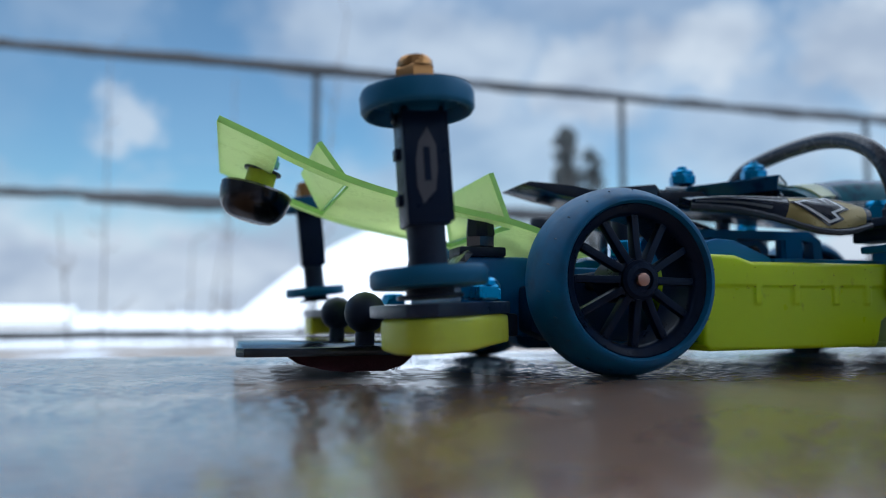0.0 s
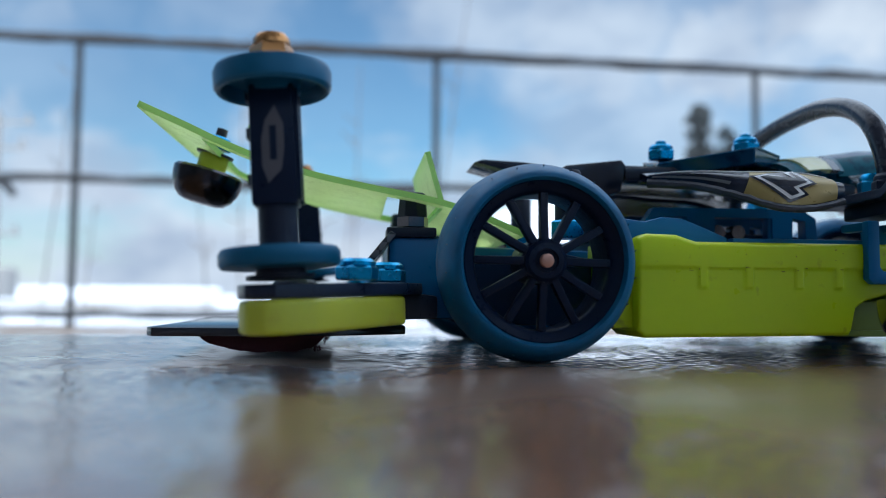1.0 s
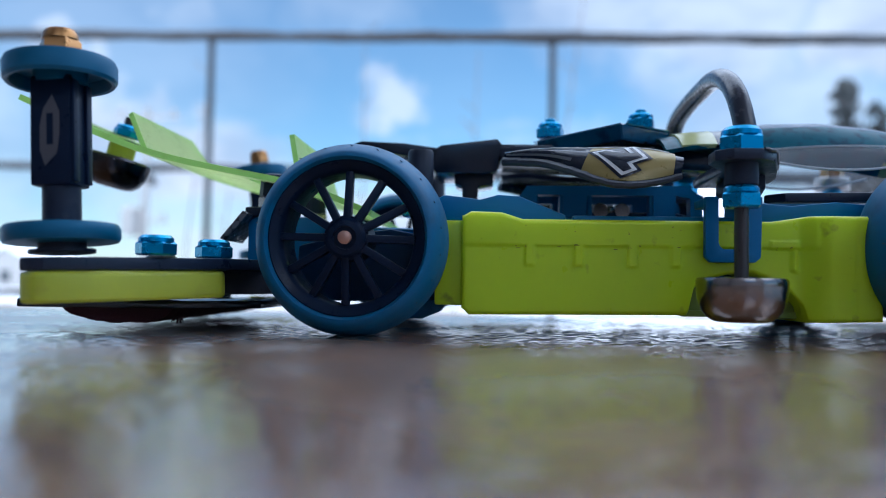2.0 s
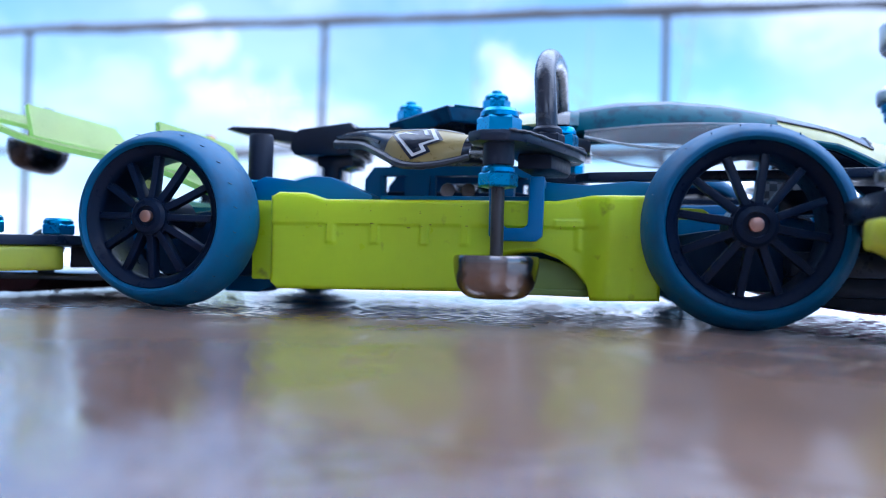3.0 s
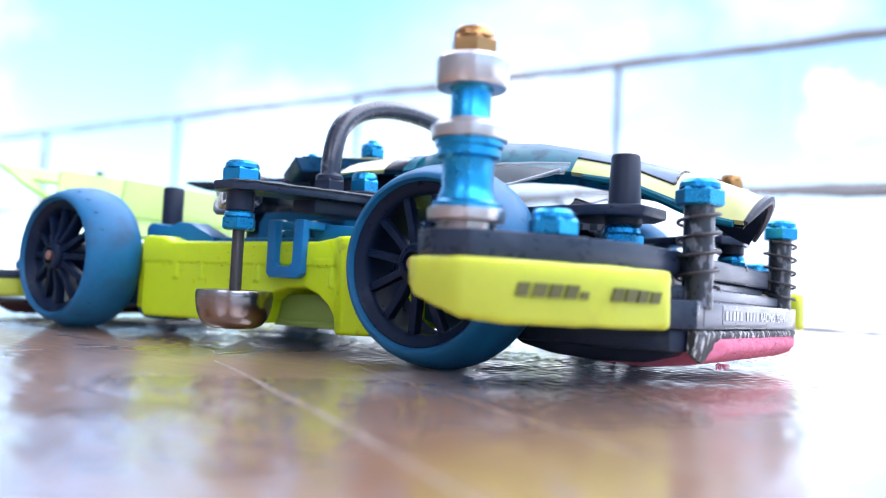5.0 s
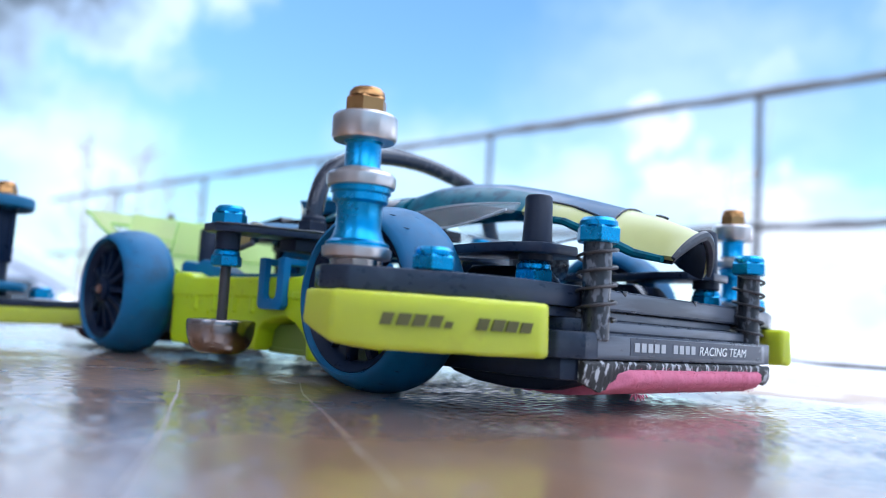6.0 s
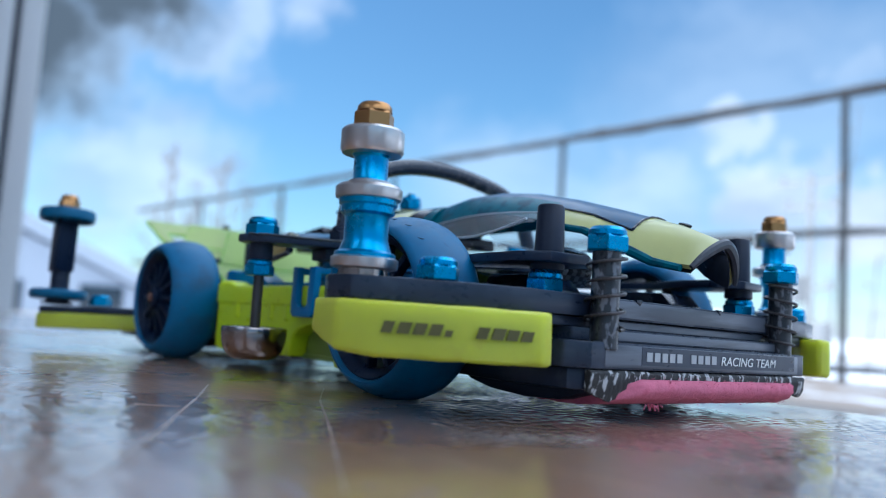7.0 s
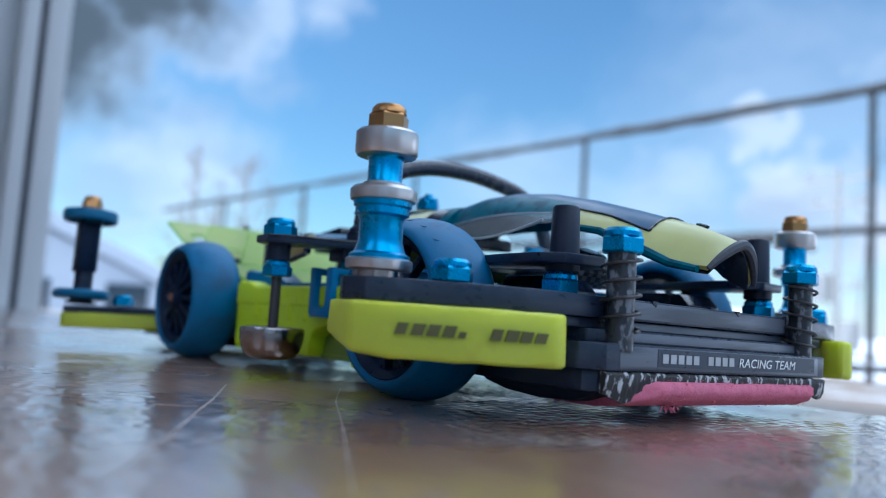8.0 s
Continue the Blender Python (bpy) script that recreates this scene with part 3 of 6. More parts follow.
slab("wall_north_east", 1.5, 1.62, EDGE + 0.004, 0.2, -0.08, 2.45, PLASTER, "slim grey corner post between the open window and the added side opening")
slab("wall_lintel", -1.06, 1.5, EDGE + 0.004, 0.2, 2.05, 2.45, PLASTER, "grey wall above the open window")
slab("ceiling", -2.52, 1.62, -2.42, 0.2, 2.45, 2.55, PLASTER, "plain grey ceiling")
b = B()
box(b, -1.06, -1.03, 0.07, 0.15, 0.0, 2.05, 0.004)
window_1 = tagged(part("window_1", b, FRAME, None, "open sliding window with a white metal jamb", unit=1.0), kind="structure")
b = B()
box(b, -1.028, -1.002, 0.085, 0.125, 0.0, 2.05, 0.003)
part("window_frame", b, FRAME, window_1, unit=1.0)
b = B()
prism(b, [(-1.0, 0.13), (-0.965, 0.13), (-0.965, 0.15), (-0.975, 0.15), (-0.975, 0.158), (-0.96, 0.158), (-0.96, 0.186), (-1.0, 0.186)], -0.012, 2.05, 0.0015)
sash = part("sash", b, FRAME, window_1, unit=1.0)
# a dark strip fills the groove so that the gap stands out
b = B()
box(b, -0.976, -0.969, 0.1502, 0.1578, -0.012, 2.05, 0.0)
part("gasket", b, RUBBER, sash, "dark strip in the sash groove", unit=1.0)

# balcony deck and ground
slab("balcony_deck", -9.0, 4.5, 0.165, 3.7, -0.22, -0.125, DECK, "wet grey balcony deck with patches of snow")


def terrain():
    bm = B()
    n, m = 120, 60
    rows = []
    for j in range(m + 1):
        d = 0.5 + 1500 * (j / m) ** 3.4
        row = []
        for i in range(n):
            a = 2 * math.pi * i / n
            x, y = d * math.cos(a), 1.0 + d * math.sin(a)
            h = -1.3 + (0.35 * noise.noise((x * 0.16, y * 0.16, 0)) * min(1, d / 10) + 0.008 * d * max(0, noise.noise((x * 0.012, y * 0.012, 4)))) * (1 if d > 9 else 0)
            row.append(bm.verts.new((x, y, h)))
        rows.append(row)
    ring_faces(bm, rows, close_ends=False)
    bm.faces.new(rows[0][::-1])
    return tagged(part("ground", bm, SNOW, None, "snow-covered ground rolling away to the horizon", unit=1.0, sharp=80), kind="structure")


terrain()


def rail_y(x):
    return 3.372 + 0.026 * x


def railing():
    """A dark metal balcony railing with wavy remains of snow and ivy-like wear on its bars."""
    root = new("railing")
    root.location = (0.3, rail_y(0.3), -0.125)
    tagged(root, "dark painted metal balcony railing with thin posts", "railing")
    for name, z, r in (("top_rail", 1.10, 0.024), ("middle_rail", 0.50, 0.019), ("bottom_rail", -0.07, 0.02)):
        b = B()
        pts = [(x * 0.08, rail_y(x * 0.08), z + 0.007 * noise.noise((x * 0.21, z * 7, 0)) + 0.006 * noise.noise((x * 0.73, z * 7, 3))) for x in range(-112, 53)]
        tube(b, pts, lambda t: r * (1 + 0.35 * noise.noise((t * 90, z * 5, 8)) + 0.25 * noise.noise((t * 31, z * 5, 2))), 10)
        part(name, b, RAILPAINT, root, unit=1.0)
    for k in range(-5, 3):
        x = 0.31 + 1.528 * k
        b = B()
        lathe(b, [(0.0155, -0.125), (0.0155, 1.09)], x, rail_y(x), 0, 12)
        lathe(b, [(0.022, -0.125), (0.022, -0.112), (0.015, -0.105)], x, rail_y(x), 0, 12)
        part("post", b, RAILPAINT, root, unit=1.0)
    # sagging clumps caught on the middle rail
    for k, (x0, x1) in enumerate(((-1.98, -1.45), (-0.62, 0.34), (1.1, 1.7))):
        b = B()
        pts = []
        for i in range(25):
            t = i / 24
            x = x0 + (x1 - x0) * t
            pts.append((x, rail_y(x) - 0.01, 0.488 - 0.015 * math.sin(math.pi * t) + 0.012 * noise.noise((x * 6, k, 1)) - (0.07 * max(0, t - 0.9) / 0.1)))
        tube(b, pts, lambda t: 0.012 + 0.016 * abs(math.sin(math.pi * min(1, 0.08 + t * 0.9))) ** 0.5 * (0.75 + 0.5 * noise.noise((t * 9, k * 3.1, 0))), 10)
        part("clump", b, RAILPAINT, root, unit=1.0)
    return root


railing()


def snow_mound(x, y, rx, ry, h, seed):
    bm = B()
    rows = []
    for j in range(25):
        r = j / 24
        row = []
        for i in range(48):
            a = 2 * math.pi * i / 48
            px, py = x + rx * r * math.cos(a), y + ry * r * math.sin(a)
            z = -1.35 + (h + 1.35) * (1 - r ** 1.7) + 0.12 * noise.noise((px * 0.9, py * 0.9, seed)) * (1 - r)
            row.append(bm.verts.new((px, py, z)))
        rows.append(row)
    ring_faces(bm, rows, close_ends=False)
    bm.faces.new(rows[0][::-1])
    return tagged(part("snow_mound", bm, SNOW, None, "tall white heap of cleared snow beyond the railing", unit=1.0, sharp=80), category="snow heap")


snow_mound(1.9, 7.4, 3.1, 2.2, 0.95, 3)


def house(x, y, w, d, h, turn, wall, cover=None, label="distant house with a thick layer of snow on its roof"):
    root = new("house")
    root.matrix_basis = pose(x, y, -1.6, 0, 0, turn)
    tagged(root, label, "house", group="distant houses")
    def put(name, bm, mat, parent=None):
        ob = new(name, to_mesh(name, bm, mat, 1.0, flip=False))
        ob.parent = parent or root
        return ob
    b = B()
    prism(b, [(-w / 2, 0), (w / 2, 0), (w / 2, h), (0, h + 0.22 * w), (-w / 2, h)], -d / 2, d / 2, 0, "xz")
    walls = put("wall", b, wall)
    b = B()
    e = w / 2 + 0.35
    prism(b, [(-e, h - 0.1), (0, h + 0.22 * w + 0.1), (e, h - 0.1), (e, h + 0.3), (0, h + 0.22 * w + 0.55), (-e, h + 0.3)], -d / 2 - 0.35, d / 2 + 0.35, 0.05, "xz")
    put("roof", b, cover or SNOW)
    for k in range(3):
        b = B()
        xx = -w / 2 + w * (k + 0.5) / 3
        box(b, xx - 0.55, xx + 0.55, -d / 2 - 0.05, -d / 2 + 0.05, 1.0, 2.1, 0.02)
        put("window", b, GLASSDARK)
    return root


GLASSDARK = material("dark window glass", (0.03, 0.04, 0.05), 0.1, vary=0.1, grain=5, bump=0.0, stain_scale=1)
house(-25.6, 5.2, 7.4, 6, 1.9, 78, SLATE, SLATE, "distant slate blue house with a bare roof")
house(-28.5, 93, 5, 24, 0.9, 96, OCHRE)
house(-46, 78, 8, 7, 2.6, -12, CONCRETE)
house(-78, 66, 9, 7, 2.6, 30, OCHRE)
house(-58, 90, 9, 7, 3.0, 15, OCHRE)
house(10, 120, 11, 8, 2.6, 4, CONCRETE)
house(-20, 16.5, 4.5, 4, 0.5, 25, OCHRE)


POLE = material("weathered pole concrete", (0.31, 0.30, 0.285), 0.85, vary=0.15, grain=40, bump=0.2, stain_scale=5, depth=0.002)


def utility_pole(x, y, h):
    root = new("utility_pole")
    root.location = (x, y, -1.6)
    tagged(root, "weathered concrete utility pole with a transformer and cross arms", "utility pole")
    b = B()
    lathe(b, [(0.13, -1.6), (0.09, h)], x, y, 0, 16)
    part("pole", b, POLE, root, unit=1.0)
    for z, l in ((h - 0.35, 1.0), (h - 1.1, 0.8), (h - 3.6, 0.7)):
        b = B()
        box(b, x - l, x + l, y - 0.05, y + 0.05, z, z + 0.1, 0.01)
        part("cross_arm", b, POLE, root, unit=1.0)
        for u in (-0.85, 0.85):
            b = B()
            lathe(b, [(0.05, z + 0.1), (0.08, z + 0.2), (0.04, z + 0.32)], x + u * l, y, 0, 10)
            part("insulator", b, POLE, root, unit=1.0)
    for dx, z in ((-0.42, h - 3.2), (0.4, h - 4.6)):
        b = B()
        lathe(b, [(0.27, z - 0.8), (0.3, z - 0.7), (0.3, z), (0.2, z + 0.1)], x + dx, y, 0, 16)
        part("transformer", b, POLE, root, unit=1.0)


utility_pole(-10.5, 23.7, 5.3)


def bare_tree(x, y, h, seed, leafy=0.0):
    rnd = random.Random(seed)
    root = new("tree")
    root.location = (x, y, -1.5)
    tagged(root, "dark evergreen tree with an uneven crown" if leafy else "bare winter tree with fine brown branches", "tree", group="trees beyond the balcony")
    b, twigs = B(), B()
    trunk = [(x, y, -1.6), (x + 0.02 * h, y, h * 0.3), (x - 0.01 * h, y, h * 0.6), (x + 0.015 * h, y, h)]
    tube(b, smooth_path(trunk, 4), lambda t: 0.022 * h * (1 - 0.85 * t), 8)
    part("trunk", b, BARK, root, unit=1.0)
    for k in range(30):
        t = rnd.uniform(0.25, 0.98)
        a = rnd.uniform(0, 6.28)
        l = h * (0.36 * (1.05 - t) + 0.08) * rnd.uniform(0.6, 1.1) * (0.55 if leafy else 1)
        p = Vector((x, y, -1.6 + (h + 1.6) * t))
        d = Vector((math.cos(a), math.sin(a), rnd.uniform(0.4, 1.1))).normalized()
        tube(twigs, [p, p + d * l * 0.5, p + d * l + Vector((0, 0, 0.08 * l))], lambda t: 0.0042 * h * (1 - 0.8 * t), 5)
        for q in range(5):
            o = p + d * l * rnd.uniform(0.35, 0.9)
            e = Vector((rnd.uniform(-1, 1), rnd.uniform(-1, 1), rnd.uniform(0.1, 1.2))).normalized()
            tube(twigs, [o, o + e * l * 0.35], 0.0015 * h, 4)
    tagged(part("bare_crown", twigs, BARK, root, unit=1.0), kind="stuff")
    if leafy:
        c = B()
        for k in range(int(420 * leafy)):
            t = rnd.uniform(0.22, 1.0)
            r = h * 0.13 * (1.12 - t) ** 0.6 * rnd.uniform(0.2, 1.15)
            a = rnd.uniform(0, 6.28)
            o = Vector((x + r * math.cos(a), y + r * math.sin(a), -1.6 + (h + 1.9) * t))
            s1 = 0.05 * h * rnd.uniform(0.5, 1.2)
            u = Vector((rnd.uniform(-1, 1), rnd.uniform(-1, 1), rnd.uniform(-1, 1))).normalized() * s1
            v = Vector((rnd.uniform(-1, 1), rnd.uniform(-1, 1), rnd.uniform(-1, 1))).normalized() * s1 * 0.6
            c.faces.new([c.verts.new(q) for q in (o - u, o + v, o + u, o - v)])
        tagged(part("crown", c, NEEDLES, root, unit=1.0), kind="stuff")


bare_tree(14.2, 31.4, 7.8, 5, leafy=1.0)
bare_tree(15.6, 31.8, 7.0, 6, leafy=0.5)
for k, (tx, ty, th) in enumerate(((-46, 18, 9.5), (-52, 24, 11.0), (-60, 30, 10.6), (-49, 27, 8.0), (-66, 28, 11.5), (21, 33, 5.0))):
    bare_tree(tx, ty, th, 20 + k)


def dry_stalks():
    rnd = random.Random(11)
    root = new("dry_weed_stalks")
    root.location = (-0.6, 4.2, -1.3)
    tagged(root, "thin dry weed stalks standing in the snow", "dry weeds")
    for k in range(24):
        x, y = rnd.uniform(-2.3, 1.2), rnd.uniform(3.9, 5.2)
        h, l = rnd.uniform(0.6, 2.1) + (0.9 if k % 4 == 0 else 0.0), rnd.uniform(-0.25, 0.25)
        b = B()
        tube(b, smooth_path([(x, y, -1.35), (x + l * 0.2, y, -1.35 + h * 0.5), (x + l, y + 0.05, -1.35 + h)], 5), lambda t: 0.008 * (1 - 0.7 * t), 5)
        for q in range(6):
            t = rnd.uniform(0.55, 1)
            o = Vector((x + l * t * t, y, -1.35 + h * t))
            tube(b, [o, o + Vector((rnd.uniform(-0.1, 0.1), rnd.uniform(-0.05, 0.05), rnd.uniform(0.03, 0.12)))], 0.003, 4)
        part("stalk", b, BARK, root, unit=1.0)


dry_stalks()

# ---- the car ----
car = new("model_car")
car.location = Vector((40, 37, 0)) * MM
tagged(car, "lime, blue and black racing model car standing on the floor", "toy car")


def wheel(x, y, out, name="wheel"):
    """out is -1 where the outer face looks to -y, +1 to +y."""
    first = "rim" not in WHEEL
    if first:
        b = B()
        prof = [(9.6, 1.75), (9.95, 1.4), (10.2, 1.6), (10.25, 2.2), (10.2, 2.8), (10.2, 9.8), (10.3, 10.9), (10.0, 11.1), (8.8, 10.4), (8.5, 3.4), (8.65, 2.6), (9.1, 2.1), (9.6, 1.75)]
        tmp = B()
        rings = [[tmp.verts.new((r * math.cos(2 * math.pi * i / 64), h - 5, r * math.sin(2 * math.pi * i / 64))) for i in range(64)] for r, h in prof[:-1]]
        ring_faces(tmp, rings + [rings[0]], close_ends=False)
        merge(b, tmp)
        WHEEL["rim"] = to_mesh("wheel", b, RIM, flip=False)
        b = B()
        prof = [(10.0, 2.0), (10.15, 1.3), (10.45, 0.8), (10.85, 0.85), (11.35, 1.45), (11.9, 2.5), (12.4, 3.9), (12.75, 5.4), (12.9, 7.0), (12.84, 8.6), (12.5, 10.0), (11.8, 11.0), (10.9, 11.5), (10.3, 11.3), (10.1, 10.6)]
        tmp = B()
        rings = [[tmp.verts.new((r * math.cos(2 * math.pi * i / 96), h - 5, r * math.sin(2 * math.pi * i / 96))) for i in range(96)] for r, h in prof]
        ring_faces(tmp, rings + [rings[0]], close_ends=False)
        merge(b, tmp)
        WHEEL["tyre"] = to_mesh("tyre", b, TYRE, flip=False, sharp=60)
        b = B()
        # a spoke, hollowed towards the hub
        prism(b, [(1.6, -3.9), (5.0, -3.1), (8.7, -2.6), (8.7, -1.2), (5.0, -1.5), (1.6, -2.0)], -0.5, 0.5, 0.18, plane="xy", m=pose(0, 0, 0))
        WHEEL["spoke"] = to_mesh("spoke", b, RIM, flip=False)
        b = B()
        lathe(b, [(2.6, 1.7), (2.6, 0.9), (2.2, 0.45), (1.5, 0.3), (1.45, 0.75), (1.0, 0.8)], 0, -5, 0, 32, "y")
        lathe(b, [(2.9, 1.6), (2.9, 9.0)], 0, -5, 0, 24, "y")
        WHEEL["hub"] = to_mesh("hub", b, RIM, flip=False)
        b = B()
        lathe(b, [(0.65, 0.0), (0.85, 0.12), (0.85, 1.4)], 0, -5, 0, 24, "y")
        WHEEL["axle"] = to_mesh("axle_end", b, COPPER, flip=False)
        b = B()
        cut = [(-0.35, -1.0, 0), (-0.05, -0.45, 0), (0.05, 0.1, 0), (-0.05, 0.6, 0), (-0.3, 1.0, 0)]
        tube(b, smooth_path(cut, 3), lambda t: 0.03 + 0.07 * math.sin(math.pi * t), 5)
        WHEEL["nick"] = to_mesh("tread_cut", b, CUT, flip=False)
    w = part("wheel", WHEEL["rim"], None, car, "black twelve-spoke wheel with a blue rubber tyre")
    spin = {(80, 5): 9, (0, 5): 1}.get((x, y), 17)
    w.matrix_basis = Matrix.Translation(Vector((x, y, 12.4)) * MM) @ pose(0, 0, 0, 0, 0, 0 if out < 0 else 180) @ pose(0, 0, 0, 0, spin, 0) @ Matrix.Scale(1.02 if x > 40 else 1.0, 4)
    part("tyre", WHEEL["tyre"], None, w, "matt blue rubber tyre with shallow cuts")
    for k in range(12):
        s = part("spoke", WHEEL["spoke"], None, w)
        s.matrix_basis = pose(0, 0, 0, 0, 30 * k, 0)
    for row, (cy, cr, tilt) in enumerate(((3.5, 12.16, 12), (6.6, 12.76, -25))):
        for k in range(22):
            c = part("tread_cut", WHEEL["nick"], None, w)
            c.matrix_basis = pose(0, 0, 0, 0, (k + 0.5 * row) * 360 / 22, 0) @ pose(0, (cy - 5) * MM, cr * MM, 0, 0, tilt)
    part("hub", WHEEL["hub"], None, w)
    part("axle_end", WHEEL["axle"], None, w, "copper-coloured axle end")
    return w


WHEEL = {}
for wx in (0, 80):
    wheel(wx, 5, -1)
    wheel(wx, 69, 1)

# axles between the wheels
for wx in (0, 80):
    b = B()
    lathe(b, [(1.0, 5), (1.0, 69)], wx, 0, 12.4, 16, "y")
    part("axle", b, SHAFT, car)

# dark housings behind the wheels and under the body
for hy in (15.4, 52.6):
    b = B()
    prism(b, [(-9.5, 5.5), (-6, 4), (8, 4), (10.2, 6), (10.2, 13.4), (4, 14.6), (-3, 13.6), (-9.5, 12)], hy, hy + 6, 0.6, "xz")
    part("gear_housing", b, NAVY, car, "dark blue plastic gear housing")
    b = B()
    prism(b, [(71, 5), (74, 4), (87, 4), (91, 6), (91, 12), (86, 13), (77, 12.4), (71, 11.4)], hy + 0.4, hy + 6, 0.6, "xz")
    part("gear_housing", b, NAVY, car)
b = B()
prism(b, [(15, 14), (52, 14), (52, 18.2), (48, 18.8), (18, 18.8), (15, 17.6)], 31.2, 42.6, 0.6, "xz")
part("battery_cover", b, NAVY, car, "dark blue battery cover under the body")

# chassis tub
b = B()
prism(b, [(-12, 8), (-6, 5), (12, 3.4), (70, 3.4), (92, 5), (97, 8), (97, 13), (88, 15), (66, 15), (14, 15), (-8, 15.5), (-12, 13)], 22, 52, 1.0, "xz")
chassis = part("chassis", b, CHASSIS, car, "blue moulded plastic chassis tub")
b = B()
prism(b, [(-18.6, 5.2), (-17.0, 4.8), (-7, 4.6), (-6, 15.2), (-8, 16.6), (-17.7, 16.6), (-18.6, 15.6)], 20.4, 53.6, 0.9, "xz")
part("rear_block", b, CHASSIS, chassis)
b = B()
prism(b, [(70, 4), (90, 4), (94, 7), (94, 12), (90, 15), (83, 16.6), (73, 16.4), (68, 15.4)], 24, 50, 1.0, "xz")
part("gear_cover", b, CHASSIS, chassis)
b = B()
lathe(b, [(5.5, 24), (6, 24.6), (6, 49.4), (5.5, 50)], 66, 0, 12, 32, "y")
part("motor", b, STEEL, chassis)


# blue frame with open windows that carries the body
for yy in (28.4, 42.8):
    b = B()
    prism(b, [(22.6, 14.8), (22.9, 20.6), (24.4, 22.6), (49.5, 22.8), (52, 21.2), (52.4, 14.8), (50.4, 14.8), (50.2, 20.8), (48.0, 21.2), (47.8, 14.8), (44.6, 14.8), (44.4, 21.2), (34.0, 21.2), (33.8, 17.6),
              (30.2, 17.6), (30.2, 21.2), (25.6, 21.2), (25.6, 17.8), (30.2, 17.5), (33.9, 17.5), (44.5, 17.4), (44.5, 14.8)], yy, yy + 2.4, 0.0, "xz")
    part("body_mount", b, CHASSIS, chassis, "blue body mount with open windows")
    for bx0, bx1 in ((25.5, 26.2), (29.6, 30.3), (34, 34.8), (43.8, 44.5)):
        b = B()
        box(b, bx0, bx1, yy + 0.3, yy + 2.0, 17.4, 21.4, 0.15)
        part("window_rib", b, CHASSIS, chassis)
for bx in (36.5, 40.0):
    b = B()
    lathe(b, [(1.2, 31), (1.3, 31.2), (1.3, 42.6), (1.2, 42.8)], bx, 0, 19.0, 16, "y")
    part("terminal", b, STEEL, chassis)


def step(x, at, soft):
    t = max(0.0, min(1.0, (x - at) / soft + 0.5))
    return t * t * (3 - 2 * t)


def guard_relief(x, z):
    """How far the moulding of the side guard stands out of its flat face."""
    out = 0.34 * step(z, 12.1, 0.3) * step(61.5, x, 1.0)
    for rx in (23.2, 29.8, 37.0, 42.8):
        out = max(out, 0.34 * step(x, rx, 0.3) * step(rx + 1.2, x, 0.3) * step(z, 9.4, 0.3))
    out = max(out, 0.5 * step(x, 55.6, 0.4) * step(59.6, x, 0.4) * step(z, 12.0, 0.3) * step(13.2, z, 0.3))
    out = max(out, 0.36 * step(x, 58.6, 0.3) * step(59.3, x, 0.3) * step(z, 9.0, 0.3) * step(12, z, 0.4))
    cheek = step(x, 61.2, 4.2) * (0.75 + 0.25 * step(z, 9, 8))
    return out + 2.5 * cheek + 0.25 * step(x, 66.2, 0.6)


def moulded_guard(bm, pts):
    """The side guard: a front face in fine columns, a flat back and a closed rim."""
    xs = sorted({round(14.6 + 0.25 * k, 2) for k in range(221)})
    def span(x):
        zs = []
        for (ax, az), (cx, cz) in zip(pts, pts[1:] + pts[:1]):
            if min(ax, cx) <= x <= max(ax, cx) and abs(ax - cx) > 1e-6:
                zs.append(az + (cz - az) * (x - ax) / (cx - ax))
        return min(zs), max(zs)
    n = 56
    front, back = [], []
    for x in xs:
        lo, hi = span(min(max(x, 14.75), 69.5))
        col, rear = [], []
        for j in range(n + 1):
            z = lo + (hi - lo) * j / n
            rim = min(z - lo, hi - z, x - 14.6, 69.6 - x)
            y = 9.2 - guard_relief(x, z) + (0.45 * (1 - rim / 0.5) ** 2 if rim < 0.5 else 0.0)
            col.append(bm.verts.new((x, y, z)))
            rear.append(bm.verts.new((x, 21.0, z)))
        front.append(col)
        back.append(rear)
    for grid in (front, back):
        for p, q in zip(grid, grid[1:]):
            for j in range(n):
                bm.faces.new((p[j], q[j], q[j + 1], p[j + 1]))
    for i in range(len(xs) - 1):
        for j in (0, n):
            bm.faces.new((front[i][j], front[i + 1][j], back[i + 1][j], back[i][j]))
    for i in (0, -1):
        for j in range(n):
            bm.faces.new((front[i][j], front[i][j + 1], back[i][j + 1], back[i][j]))


